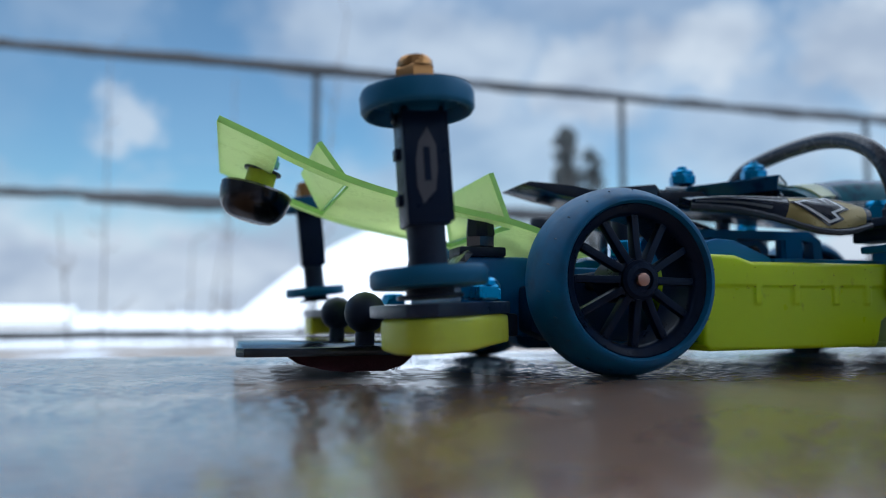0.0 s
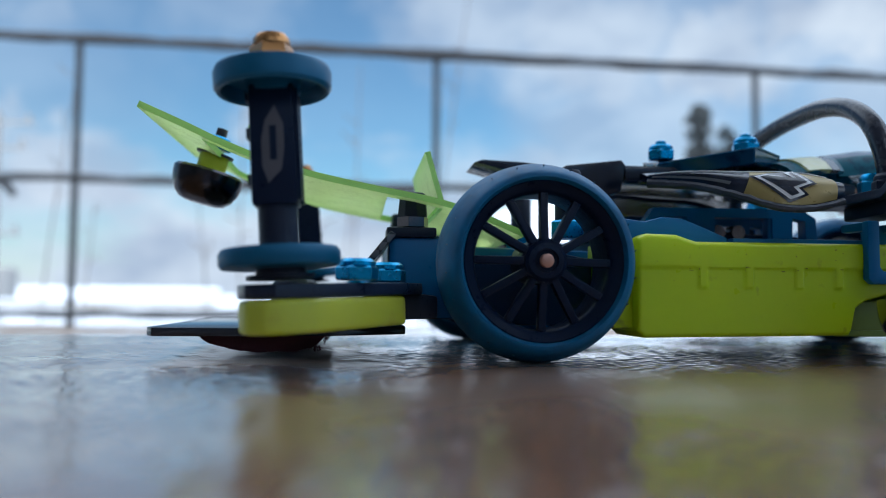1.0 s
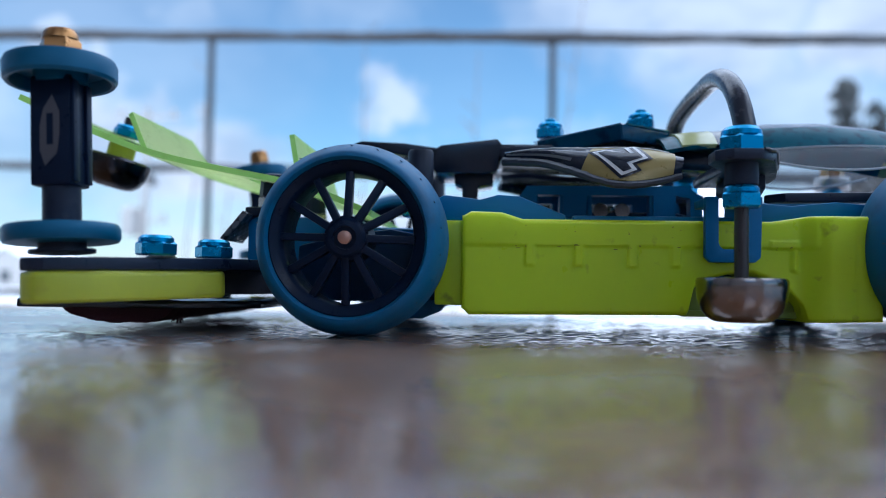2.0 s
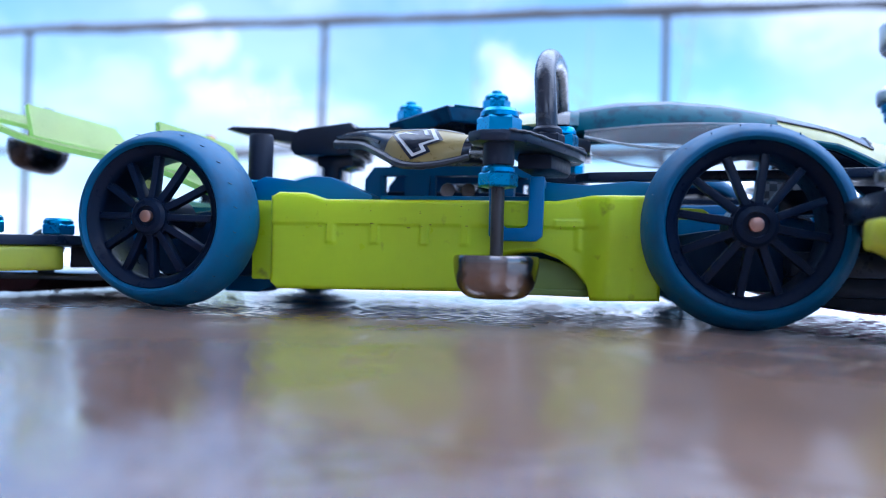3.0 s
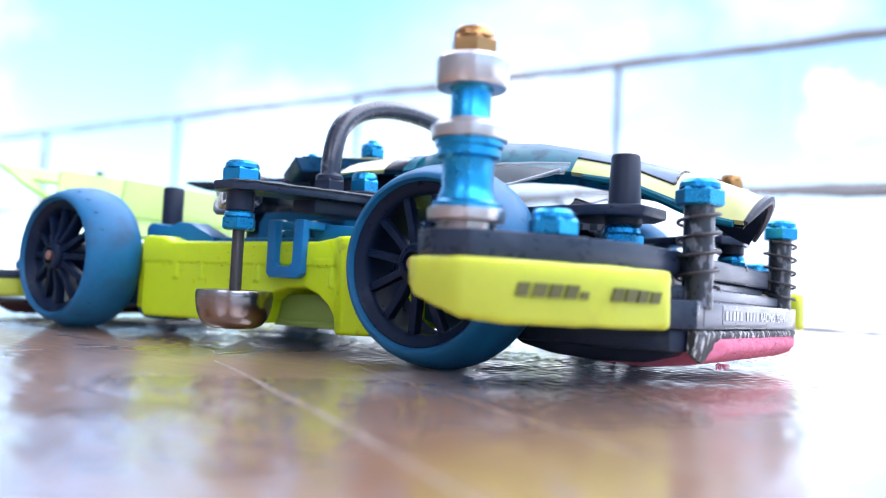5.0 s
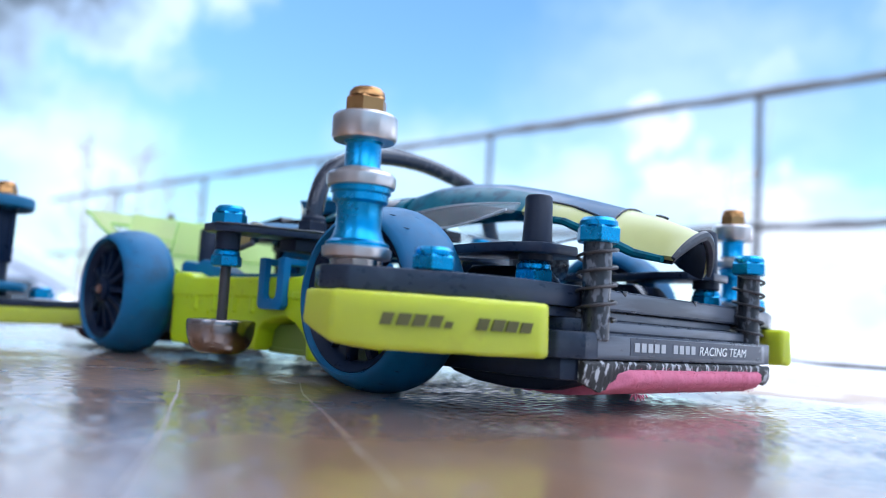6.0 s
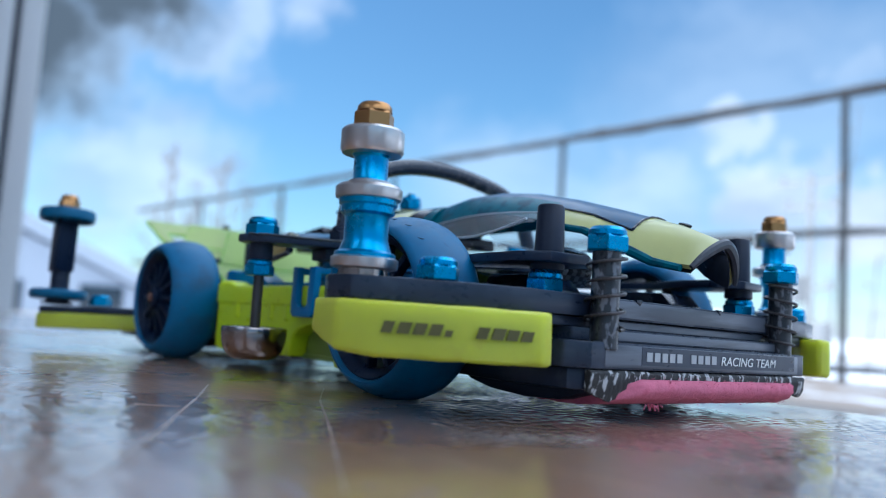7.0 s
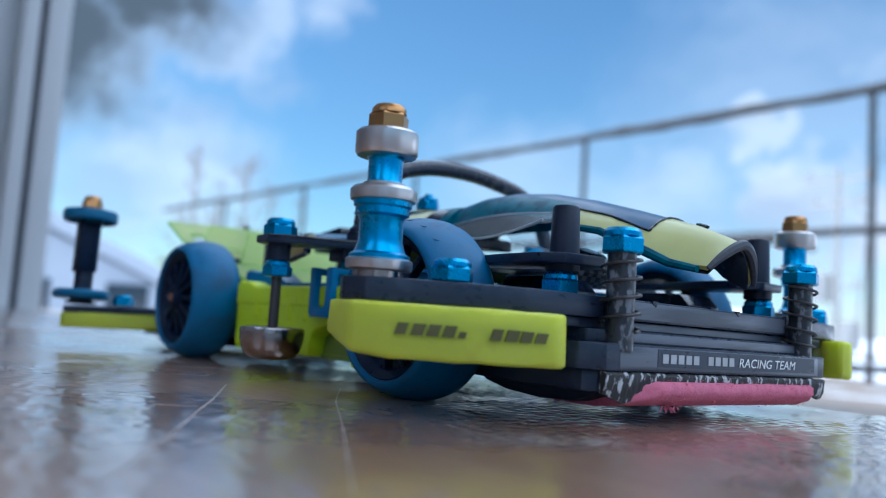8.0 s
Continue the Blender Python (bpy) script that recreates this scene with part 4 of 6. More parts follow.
def mid_side():
    # lime side guard with a recessed wheel-arch panel
    b = B()
    pts = [(14.6, 16.0), (15.8, 16.7), (20.0, 16.6), (22.8, 15.7), (56, 15.7), (60.5, 16.4), (68.4, 16.3), (69.2, 15.6), (69.6, 2.6), (60.6, 2.3)]
    arch = [(60.6, 2.5), (60.2, 4.2), (58.6, 6.2), (56.4, 7.8), (53.6, 8.8), (50.4, 8.6), (47.5, 7.8), (45.8, 6.6), (45, 3.0)]
    pts += arch[1:] + [(15.6, 2.6), (14.7, 3.5)]
    moulded_guard(b, pts)
    g = part("side_guard", b, GUARD, car, "lime yellow plastic battery side guard with dusty seams", sharp=50)
    # arm of the guard that reaches in behind the front wheel
    b = B()
    prism(b, [(68.4, 13.4), (75.2, 13.9), (76.2, 14.4), (75.2, 15.0), (68.4, 15.3)], 11.6, 15.4, 0.3, "xz")
    part("guard_arm", b, GUARD, g)
    # dirt caught along the moulded seams
    rnd = random.Random(31)
    b = B()
    for k in range(46):
        x = rnd.choice((rnd.uniform(17, 44), rnd.uniform(17, 60), 23.2, 29.8, 37.0, 42.8, 56.5))
        z = 12.0 + rnd.gauss(0, 0.12) if rnd.random() < 0.75 else rnd.uniform(9.2, 15)
        y = 9.2 - guard_relief(x, z) - 0.02
        l = rnd.uniform(0.1, 0.7) if abs(z - 12) < 0.5 else rnd.uniform(0.05, 0.2)
        tube(b, [(x, y, z), (x + l, y, z + rnd.uniform(-0.05, 0.05))], rnd.uniform(0.03, 0.075), 5)
    part("seam_dirt", b, DIRT, g, "brown dirt in the seams")
    # set-back panel and lip, coloured darker for the shade inside the arch
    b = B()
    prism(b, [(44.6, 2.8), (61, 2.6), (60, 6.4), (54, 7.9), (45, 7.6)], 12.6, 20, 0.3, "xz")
    part("recess_panel", b, GUARD_SHADE, g, "lime panel set back in the arch, with shade in its colour")
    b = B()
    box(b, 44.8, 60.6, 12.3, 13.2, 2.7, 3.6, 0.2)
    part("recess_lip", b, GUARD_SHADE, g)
    # end lug behind the rear wheel
    b = B()
    box(b, 10.8, 14.9, 11.2, 20, 3.8, 15.6, 0.4)
    part("guard_lug", b, GUARD, g)
    # blue latch hook
    b = B()
    hook = [(46.9, 18.9), (46.9, 10.8), (47.6, 10.1), (53.4, 10.1), (54.2, 10.8), (54.4, 18.9), (52.4, 18.9), (52.2, 12.4), (51.6, 11.9), (49.2, 11.9), (48.7, 12.5), (48.7, 18.9)]
    prism(b, hook, 7.7, 9.1, 0.3, "xz")
    box(b, 46.98, 48.62, 7.8, 14, 17.6, 18.8, 0.3)
    box(b, 52.5, 54.3, 7.8, 14, 17.6, 18.8, 0.3)
    part("latch_hook", b, CHASSIS, chassis, "blue plastic latch hook over the guard")
    # upper rails and body mount
    b = B()
    prism(b, [(10.5, 15.4), (10.5, 18.6), (12, 19.3), (17, 18.7), (19.5, 19.4), (22.5, 19.2), (29, 16.6), (29, 15.4)], 12.5, 17, 0.4, "xz")
    part("rear_rail", b, CHASSIS, chassis)
    b = B()
    box(b, 30, 56, 13, 15, 15, 16.6, 0.3)
    part("side_ledge", b, CHASSIS, chassis)
    b = B()
    prism(b, [(52, 15), (71, 15), (71, 18.4), (66, 18.8), (60, 18.2), (52, 18.8)], 12.5, 17, 0.4, "xz")
    part("front_rail", b, CHASSIS, chassis)
    # dark skid under the tub
    b = B()
    prism(b, [(0.6, 3.6), (1.2, 2.4), (3.2, 1.5), (8.6, 1.5), (11.2, 2.6), (12, 3.6), (12, 4.4), (0.6, 4.4)], 18.5, 25, 0.6, "xz")
    part("skid", b, CHASSIS, chassis)
    # rubber post behind the rear wheel, on a hexagon base
    b = B()
    lathe(b, [(1.95, 19.2), (1.95, 26.4), (1.7, 26.8)], 7.9, 19.9, 0, 28)
    p = part("body_post", b, RUBBER, car, "black rubber sleeve post on a blue nut")
    b = B()
    nut(b, 7.9, 19.9, 16.6, 19.3, 2.7, False)
    part("post_nut", b, ALU, p)
    # bowl-shaped damper weight on its rod
    b = B()
    lathe(b, [(2.9, 2.62), (3.5, 2.8), (4.15, 3.25), (4.7, 3.95), (5.05, 4.8), (5.28, 5.8), (5.4, 7.0), (5.4, 7.6), (5.25, 7.95), (4.7, 8.05), (4.3, 7.4), (1.2, 7.2)], 49.1, 0, 0, 56)
    w = part("damper_weight", b, STEEL, car, "polished steel bowl-shaped damper weight")
    b = B()
    rod(b, 49.1, 0, 7.0, 24.8, 0.85)
    part("rod", b, SHAFT, w, "dark threaded rod")
    b = B()
    nut(b, 49.1, 0, 16.6, 19.4, 2.5, True)
    part("lower_nut", b, ALU, w)
    b = B()
    rod(b, 49.1, 0, 19.3, 22.4, 2.0)
    part("spacer", b, RUBBER, w)
    b = B()
    nut(b, 49.1, 0, 23.3, 26.5, 2.85, True)
    part("upper_nut", b, ALU, w)
    # black side-mass plate
    b = B()
    plate = [(45.4, -1.6), (47.2, -3.4), (50.8, -3.3), (53.0, -1.0), (56.4, 8), (58.4, 14), (59.4, 19), (58.6, 22.5), (55.5, 25), (50, 26), (49.5, 20), (49, 8), (45.6, 2.0)]
    prism(b, plate, 22.1, 23.5, 0.35)
    pl = part("side_plate", b, BLACK, car, "black fibre plate carrying the damper weight")
    b = B()
    edge = smooth_path([(50.8, -3.3, 23.42), (53.0, -1.0, 23.42), (56.4, 8, 23.42), (58.4, 14, 23.42), (59.35, 19, 23.42), (58.6, 22.4, 23.42)], 8)
    edge = [p + Vector((0.12 * noise.noise(p * 0.9), 0.1 * noise.noise(p * 1.3), -0.05 + 0.08 * noise.noise(p * 1.1))) for p in edge]
    tube(b, edge, lambda t: 0.16 + 0.14 * t + 0.12 * noise.noise((t * 22, 4, 1)), 6)
    part("chipped_edge", b, CUTEDGE, pl, "grey chipped edge of the plate")
    b = B()
    prism(b, [(50.5, 9), (55.2, 9), (57.4, 17), (56.8, 21), (52, 21)], 20.0, 22.1, 0.4)
    part("under_plate", b, RUBBER, pl)
    # hose foot nut and blue nut on the plate
    b = B()
    nut(b, 54.2, 13.0, 23.5, 26.4, 2.5, True)
    part("hose_nut", b, RUBBER, pl)
    b = B()
    nut(b, 56.0, 19.2, 24.1, 27.3, 2.4, True)
    part("plate_nut", b, ALU, pl)
    b = B()
    rod(b, 56.0, 19.2, 23.4, 24.2, 3.4)
    part("washer", b, RUBBER, pl)
    # thin arm to the front post
    b = B()
    prism(b, [(58, 18), (60, 15), (84, 11.5), (94, 9.2), (101, 8.6), (105, 10.2), (105.6, 17), (103, 21), (96, 20.4), (84, 14.5)], 19.0, 20.3, 0.3)
    part("front_arm", b, BLACK, car, "thin black fibre arm running forward over the wheel")


def rear_side():
    # bumper wing with yellow edge guard, hanging a little lower at its tail
    sag = Matrix.Translation((-15, 0, 9)) @ pose(0, 0, 0, 0, -2.2, 0) @ Matrix.Translation((15, 0, -9))
    b = B()
    prism(b, [(-35.4, -9.5), (-34.2, -12.8), (-31, -13.6), (-27.5, -11), (-16.8, 4.2), (-14.2, 13), (-14.2, 18), (-32, 18), (-35, 4)], 8.2, 9.7, 0.3, m=sag)
    bp = part("rear_plate", b, BLACK, car, "black fibre rear bumper plate")
    b = B()
    prism(b, [(-35.2, -10.2), (-34.2, -12.8), (-32, -13.9), (-30, -13.4), (-26.5, -10.4), (-17.0, 4.4), (-17.2, 6.5), (-22, 6.5), (-30, -2), (-34.9, -2)], 4.5, 8.1, 0.7, seg=3, m=sag)
    part("edge_guard", b, FOAM, bp, "yellow plastic edge guard")
    lean = pose(0, 0, 0, -1.8, -3.6, 0)
    if FLIP[0]:  # the far post is bent further back
        lean = pose(0, 0, 0, -1.0, -6.0, 0)
    T = Matrix.Translation((-32.9 if FLIP[0] else -30.9, -9.8, 11.0 if FLIP[0] else 9.7)) @ lean @ Matrix.Translation((30.9, 9.8, -9.7))
    def put(name, prof, mat, parent, label="", seg=40):
        bb = B()
        tmp = B()
        lathe(tmp, prof, -30.9, -9.8, 0, seg)
        merge(bb, tmp, T)
        return part(name, bb, mat, parent, label)
    b = put("roller_post", [(2.1, 9.6), (2.1, 17.2)], RUBBER, car, "black post carrying two blue rollers")
    put("bushing", [(3.6, 9.6), (3.6, 10.0), (2.6, 10.1), (2.6, 10.8)], RUBBER, b)
    put("lower_roller", [(5.0, 10.7), (6.1, 10.8), (6.35, 11.2), (6.35, 12.3), (6.05, 12.75), (4.4, 12.75), (4.0, 12.3), (2.0, 12.3)], ROLLER, b, "blue plastic disc roller")
    put("upper_roller", [(2.3, 29.3), (2.9, 29.4), (3.0, 30.9), (5.0, 31.0), (5.5, 29.6), (5.9, 29.5), (6.2, 29.9), (6.25, 31.5), (6.0, 32.1), (4.6, 32.4), (3.2, 32.45), (2.6, 32.2)], ROLLER, b, "blue plastic disc roller with a recessed underside")
    bb = B()
    tmp = B()
    prism(tmp, [(-33.35, -12.2), (-28.55, -12.2), (-28.55, -7.6), (-33.35, -7.6)], 17.2, 30.0, 0.45)
    merge(bb, tmp, T)
    sl = part("sleeve", bb, RIM, b, "square black sleeve with a grey printed mark")
    px = -28.75 if FLIP[0] else -33.85
    pieces = [("lug", [(px, -10.5), (px + 0.7, -10.5), (px + 0.7, -9.0), (px, -9.0)], zz, zz + 1.2) for zz in (19.5, 24.5, 28.6)]
    pieces += [("sleeve_rib", [(-28.65, yy), (-28.2, yy), (-28.2, yy + 1.2), (-28.65, yy + 1.2)], 17.6, 29.4) for yy in (-12.0, -9.0)]
    for nm, plan, z0, z1 in pieces:
        bb, tmp = B(), B()
        prism(tmp, plan, z0, z1, 0.12)
        merge(bb, tmp, T)
        part(nm, bb, RIM, b)
    bb = B()
    tmp = B()
    oval = [(-31.6, 19.4), (-30.0, 20.8), (-29.6, 23), (-29.6, 25.6), (-30.6, 27.6), (-31.8, 26.0), (-32.3, 24), (-32.3, 21.2)]
    prism(tmp, [(x * 0.85 - 4.64, z) for x, z in oval], -12.26, -12.1, 0, "xz")
    merge(bb, tmp, T)
    pr = part("printed_mark", bb, MARK, b)
    bb = B()
    tmp = B()
    prism(tmp, [(-31.25, 21.8), (-30.55, 21.8), (-30.55, 25.4), (-31.25, 25.4)], -12.34, -12.2, 0, "xz")
    merge(bb, tmp, T)
    part("mark_slot", bb, RIM, b)
    bb = B()
    nut(bb, -30.9, -9.8, 32.3, 35.8, 2.35, True, m=None)
    bmesh.ops.transform(bb, matrix=T, verts=bb.verts)
    part("top_nut", bb, GOLD, b, "gold lock nut")
    # blue nuts on the plate
    for nx, ny in ((-23.0, -2.5), (-19.2, 7.5)):
        b = B()
        nut(b, nx, ny, 9.7, 12.2, 2.5, True)
        part("plate_nut", b, ALU, bp)
    # ball-headed stop on the skid plate
    b = B()
    lathe(b, [(1.4, 3.2), (1.4, 5.2)] + [(3.0 * math.sin(a), 8.2 - 3.0 * math.cos(a)) for a in (0.45, 0.8, 1.2, 1.57, 1.95, 2.3, 2.7, 3.1)], -32.5, 22, 0, 28)
    part("ball_stop", b, RUBBER, car, "black ball-headed rubber stop")
    # rubber-capped screw on the rear block
    b = B()
    box(b, -18.9, -11.6, 19.8, 26, 16.5, 18.0, 0.4)
    lathe(b, [(2.15, 19.6), (2.25, 20.0), (1.95, 23.0), (1.6, 23.2)], -15.0, 22, 0, 8, turn=0.2)
    c = part("capped_screw", b, RUBBER, car, "rubber-capped screw with a steel nut")
    b = B()
    nut(b, -15.0, 22, 18.0, 19.7, 2.35, False)
    part("screw_nut", b, STEEL, c)
    # woven carbon stay leaning on the rear block
    b = B()
    prism(b, [(-21.8, 13.0), (-21.0, 12.6), (-17.6, 16.7), (-18.4, 17.2)], 17.2, 26, 0.15, "xz")
    part("rear_stay", b, CARBON, bp, "carbon fibre stay with a rough cut edge")
    # arm from the bumper into the chassis
    b = B()
    prism(b, [(-22, 4.6), (-12, 4.9), (-12, 8.0), (-15, 8.4), (-22, 8.2)], 14, 20.3, 0.4, "xz")
    part("bumper_arm", b, BLACK, bp)


def front_side():
    # bumper arm with edge guard
    b = B()
    o = -1.6 if FLIP[0] else 0.0  # the far end reaches a little wider
    arm = [(89.6, -7 + o), (90.2, -12.6 + o), (93, -14 + o), (97, -13.4 + o), (104, -4.5 + o), (107.5, 4), (108, 14), (108, 37.2), (96, 37.2), (93, 16), (90, 4)]
    prism(b, arm, 12.5, 15.2, 0.3)
    fp = part("front_plate", b, PLATE, car, "black fibre front bumper plate with worn edges")
    b = B()
    prism(b, [(90.5, -11.5), (93, -13.4), (97, -12.6), (104, -3.5), (106.8, 5), (107, 14), (107, 37.2), (94, 37.2), (92, 4)], 11.2, 12.45, 0.3)
    part("second_plate", b, PLATE, fp)
    for cy, w in ((23.2, 1.3), (42.5, 1.0)) if not FLIP[0] else ():
        b = B()
        prism(b, [(cy, 15.3), (cy + 0.15 * w, 14.75), (cy + 0.3 * w, 14.85), (cy + 0.55 * w, 14.5), (cy + 0.8 * w, 14.8), (cy + w, 15.3)], 107.5, 108.14, 0.05, "yz")
        part("edge_chip", b, SHELLBLACK, fp, "broken chip in the plate's edge")
    b = B()
    guard = [(x, y + o * 1.5) for x, y in ((89.0, -9.5), (89.2, -12.6), (91.5, -14.8), (97, -15.2), (101, -12.6), (107.3, -3.4), (110.4, 3.8), (109.8, 5.8), (106.2, 5.6), (99, -6), (92.5, -7.5))]
    fine = []
    for (ax, ay), (cx, cy) in zip(guard, guard[1:] + guard[:1]):
        n = max(1, int(math.hypot(cx - ax, cy - ay) / 1.6))
        fine += [(ax + (cx - ax) * k / n, ay + (cy - ay) * k / n) for k in range(n)]
    tmp = B()
    prism(tmp, fine, 6.4, 12.4, 0.75, seg=3)
    for v in tmp.verts:  # the underside rises to the rear end
        if v.co.z < 9:
            k = max(0.0, min(1.0, (99 - v.co.x) / 9))
            v.co.z += 2.9 * k ** 1.3 - 0.2 + 0.28 * noise.noise((v.co.x * 0.5, v.co.y * 0.5, 2))
        v.co += Vector((noise.noise(v.co * 0.6), noise.noise(v.co * 0.6 + Vector((9, 0, 0))), 0.5 * noise.noise(v.co * 0.9 + Vector((0, 9, 0))))) * 0.22
    merge(b, tmp)
    eg = part("edge_guard", b, FOAM, fp, "yellow plastic edge guard with dark print")
    # printed name on the guard, as plain bars
    corners = [Vector((101, -12.6 + o, 0)), Vector((107.3, -3.4 + o, 0)), Vector((110.4, 3.8 + o, 0))]
    def along(q):
        first = (corners[1] - corners[0]).length
        a, c, q = (corners[0], corners[1], q) if q < first else (corners[1], corners[2], q - first)
        return a + (c - a).normalized() * q, (c - a).normalized()
    for k, (wide, high) in enumerate(((1.2, 1.0), (1.35, 1.0), (1.3, 1.0), (1.3, 1.0), (0.8, 0.55), (0, 0), (1.2, 1.0), (1.4, 1.0), (1.3, 0.95), (1.3, 0.9))):
        if not wide or FLIP[0]:
            continue
        a, d = along(0.5 + 1.72 * k)
        e = a + d * wide
        nrm = Vector((d.y, -d.x, 0)) * 0.12
        bb = B()
        nrm *= 2.6
        prism(bb, [(a.x + nrm.x, a.y + nrm.y), (e.x + nrm.x, e.y + nrm.y), (e.x - nrm.x, e.y - nrm.y), (a.x - nrm.x, a.y - nrm.y)], 8.9, 8.9 + 1.3 * high, 0)
        for v in bb.verts:  # lettering leans forward
            v.co += d * 0.3 * (v.co.z - 8.9)
        part("print_bar", bb, INK, fp)
    # roller stack
    X, Y = 94.1, -9.9 + o * 0.5
    def put(name, prof, mat, parent, label="", seg=40):
        bb = B()
        lathe(bb, prof, X, Y, 0, seg)
        return part(name, bb, mat, parent, label)
    b = put("roller_post", [(1.2, 15.2), (1.2, 34)], SHAFT, car, "front roller post with steel bearings and blue spacers")
    put("foot_washer", [(3.0, 15.2), (3.0, 16.0), (2.4, 16.1)], STEEL, b)
    put("lower_ring", [(3.1, 16.0), (3.85, 16.2), (3.95, 16.6), (3.95, 17.3), (3.6, 17.5)], BEAR, b, "steel ring")
    thin = 0.72 if FLIP[0] else 1.0
    put("lower_spacer", [(r * thin, h) for r, h in ((3.6, 17.4), (3.6, 17.9), (3.05, 18.2), (2.8, 18.9), (2.6, 19.6), (2.6, 22.0), (2.75, 22.4), (3.2, 22.7), (3.2, 23.5), (3.45, 23.7), (3.5, 24.4))], ALU, b, "blue anodised spacer")
    put("middle_ring", [(3.2, 24.2), (3.85, 24.4), (3.95, 24.8), (3.95, 25.6), (3.6, 26.0), (2.5, 26.1), (2.5, 26.5)], BEAR, b, "steel ring")
    put("upper_spacer", [(2.3, 26.4), (2.05, 26.8), (2.05, 29.4), (2.3, 29.7)], ALU, b, "blue anodised spacer")
    put("bearing", [(2.9, 29.7), (3.5, 29.8), (3.75, 30.2), (3.75, 32.5), (3.5, 32.8), (3.1, 32.85), (3.0, 32.6), (2.2, 32.6)], BEAR, b, "steel ball bearing roller")
    bb = B()
    nut(bb, X, Y, 32.9, 36.0, 2.45, True)
    part("top_nut", bb, GOLD, b, "gold lock nut")
    # blue nuts
    b = B()
    nut(b, 101, -4.4, 15.2, 17.9, 2.6, True)
    part("plate_nut", b, ALU, fp)
    b = B()
    nut(b, 101.0, 13.5, 15.3, 18.2, 2.6, True)
    q = part("body_post", b, ALU, car, "black rubber sleeve post on a blue nut")
    b = B()
    up = 1.3 if FLIP[0] else 0.0
    lathe(b, [(2.0, 20.1), (1.95, 20.4), (1.75, 26.6 + up), (1.55, 26.9 + up), (0.8, 26.8 + up)], 101.0, 14.0, 0, 28)
    part("rubber_sleeve", b, RUBBER, q)
    b = B()
    rod(b, 101.0, 13.8, 18.2, 20.2, 2.2)
    part("post_foot", b, RUBBER, q)
    # spring post
    SY = 15.9 if FLIP[0] else 14.7
    b = B()
    rod(b, 109.8 - (0.5 if FLIP[0] else 0), SY, 8.6, 20.8, 1.75)
    s = part("spring_post", b, TAPE, car, "black post with a coil spring under a blue nut")
    b = B()
    turns = 4.3
    SX = 109.3 if FLIP[0] else 109.8
    pts = [(SX + 2.35 * math.cos(2 * math.pi * turns * k / 110), SY + 2.35 * math.sin(2 * math.pi * turns * k / 110), 11 + 9.2 * k / 110) for k in range(111)]
    tube(b, pts, 0.22, 8)
    part("spring", b, SHAFT, s)
    b = B()
    nut(b, SX, SY, 20.5, 23.6, 2.75, True)
    part("cap_nut", b, ALU, s)


mid_side(), rear_side(), front_side()
FLIP[0] = True
mid_side(), rear_side(), front_side()
FLIP[0] = False

# hose arch across the car
b = B()
arch = smooth_path([(54.2, 13, 25), (53.9, 13.7, 29.8), (53.5, 15.9, 34.4), (53.5, 20.8, 37.8), (53.8, 28, 39.7), (54.2, 36.5, 40.1), (54.0, 45, 39.4), (53.8, 52.4, 37.8), (53.8, 57.6, 33.9), (54.0, 60, 29.2), (54.2, 61, 25)], 8)
tube(b, arch, 1.55, 18)
part("hose_arch", b, HOSE, car, "black hose bent into an arch across the body")

for flipped in (False, True):
    FLIP[0] = flipped
    b = B()
    prism(b, [(86, 4.2), (88, 3.1), (92, 2.2), (98, 1.75), (104, 2.0), (107.4, 3.0), (108.6, 4.2)], 13.4, 19.8, 0.5, "xz")
    part("sponge_end", b, RUBBER, car, "black wrapped end of the brake sponge")
    b = B()
    prism(b, [(85.5, 15.1), (96.5, 15.1), (96.5, 16.4), (94.6, 18.2), (86.5, 18.4), (85.5, 17.2)], 17.5, 26, 0.4, "xz")
    part("bumper_stay", b, SHELLBLACK, car, "glossy black faceted bumper stay")
FLIP[0] = False

# worn front faces of the bumper plates, their grey lightened for reflected sky
for x0, y0, y1, z0, z1 in ((108.0, 14.5, 56, 12.8, 14.95), (107.0, 14.6, 59.4, 11.4, 12.25), (109.4, 14.6, 59.4, 9.85, 10.95), (111.0, 13.6, 60.4, 6.6, 9.3)):
    b = B()
    box(b, x0 - 0.05, x0 + 0.06, y0, y1, z0, z1, 0.02)
    part("worn_face", b, WORN_LIT, car, "scratched front face of a plate, lightened for reflected sky")

# shiny tape wrapped round the end of the front plate
b = B()
box(b, 100, 108.35, 56.6, 61.0, 12.3, 15.5, 0.35)
part("tape_wrap", b, TAPE, car, "shiny black tape wrapped round the plate")

# a broken piece of woven carbon behind the front post
b = B()
tmp = B()
prism(tmp, [(85.6, 17.5), (91.6, 17.0), (93.0, 19.4), (91.8, 22.6), (88.2, 23.6), (86.0, 21.2)], 27.5, 34.5, 0.5, "xz")
for v in tmp.verts:
    v.co += Vector((noise.noise(v.co * 0.5), noise.noise(v.co * 0.5 + Vector((5, 0, 0))), noise.noise(v.co * 0.5 + Vector((0, 5, 0))))) * 0.8
merge(b, tmp)
part("carbon_block", b, CARBON, car, "chipped block of woven carbon fibre")

# rear skid plate with its brake sponge
b = B()
prism(b, [(-50.5, 14), (-49.5, 12.2), (-40, 12), (-26, 14), (-16, 20), (-16, 54), (-26, 60), (-40, 62), (-49.5, 61.8), (-50.5, 60)], 2.5, 3.7, 0.25)
sk = part("rear_skid_plate", b, GLOSSPLATE, car, "black fibre skid plate with a dark red brake sponge")
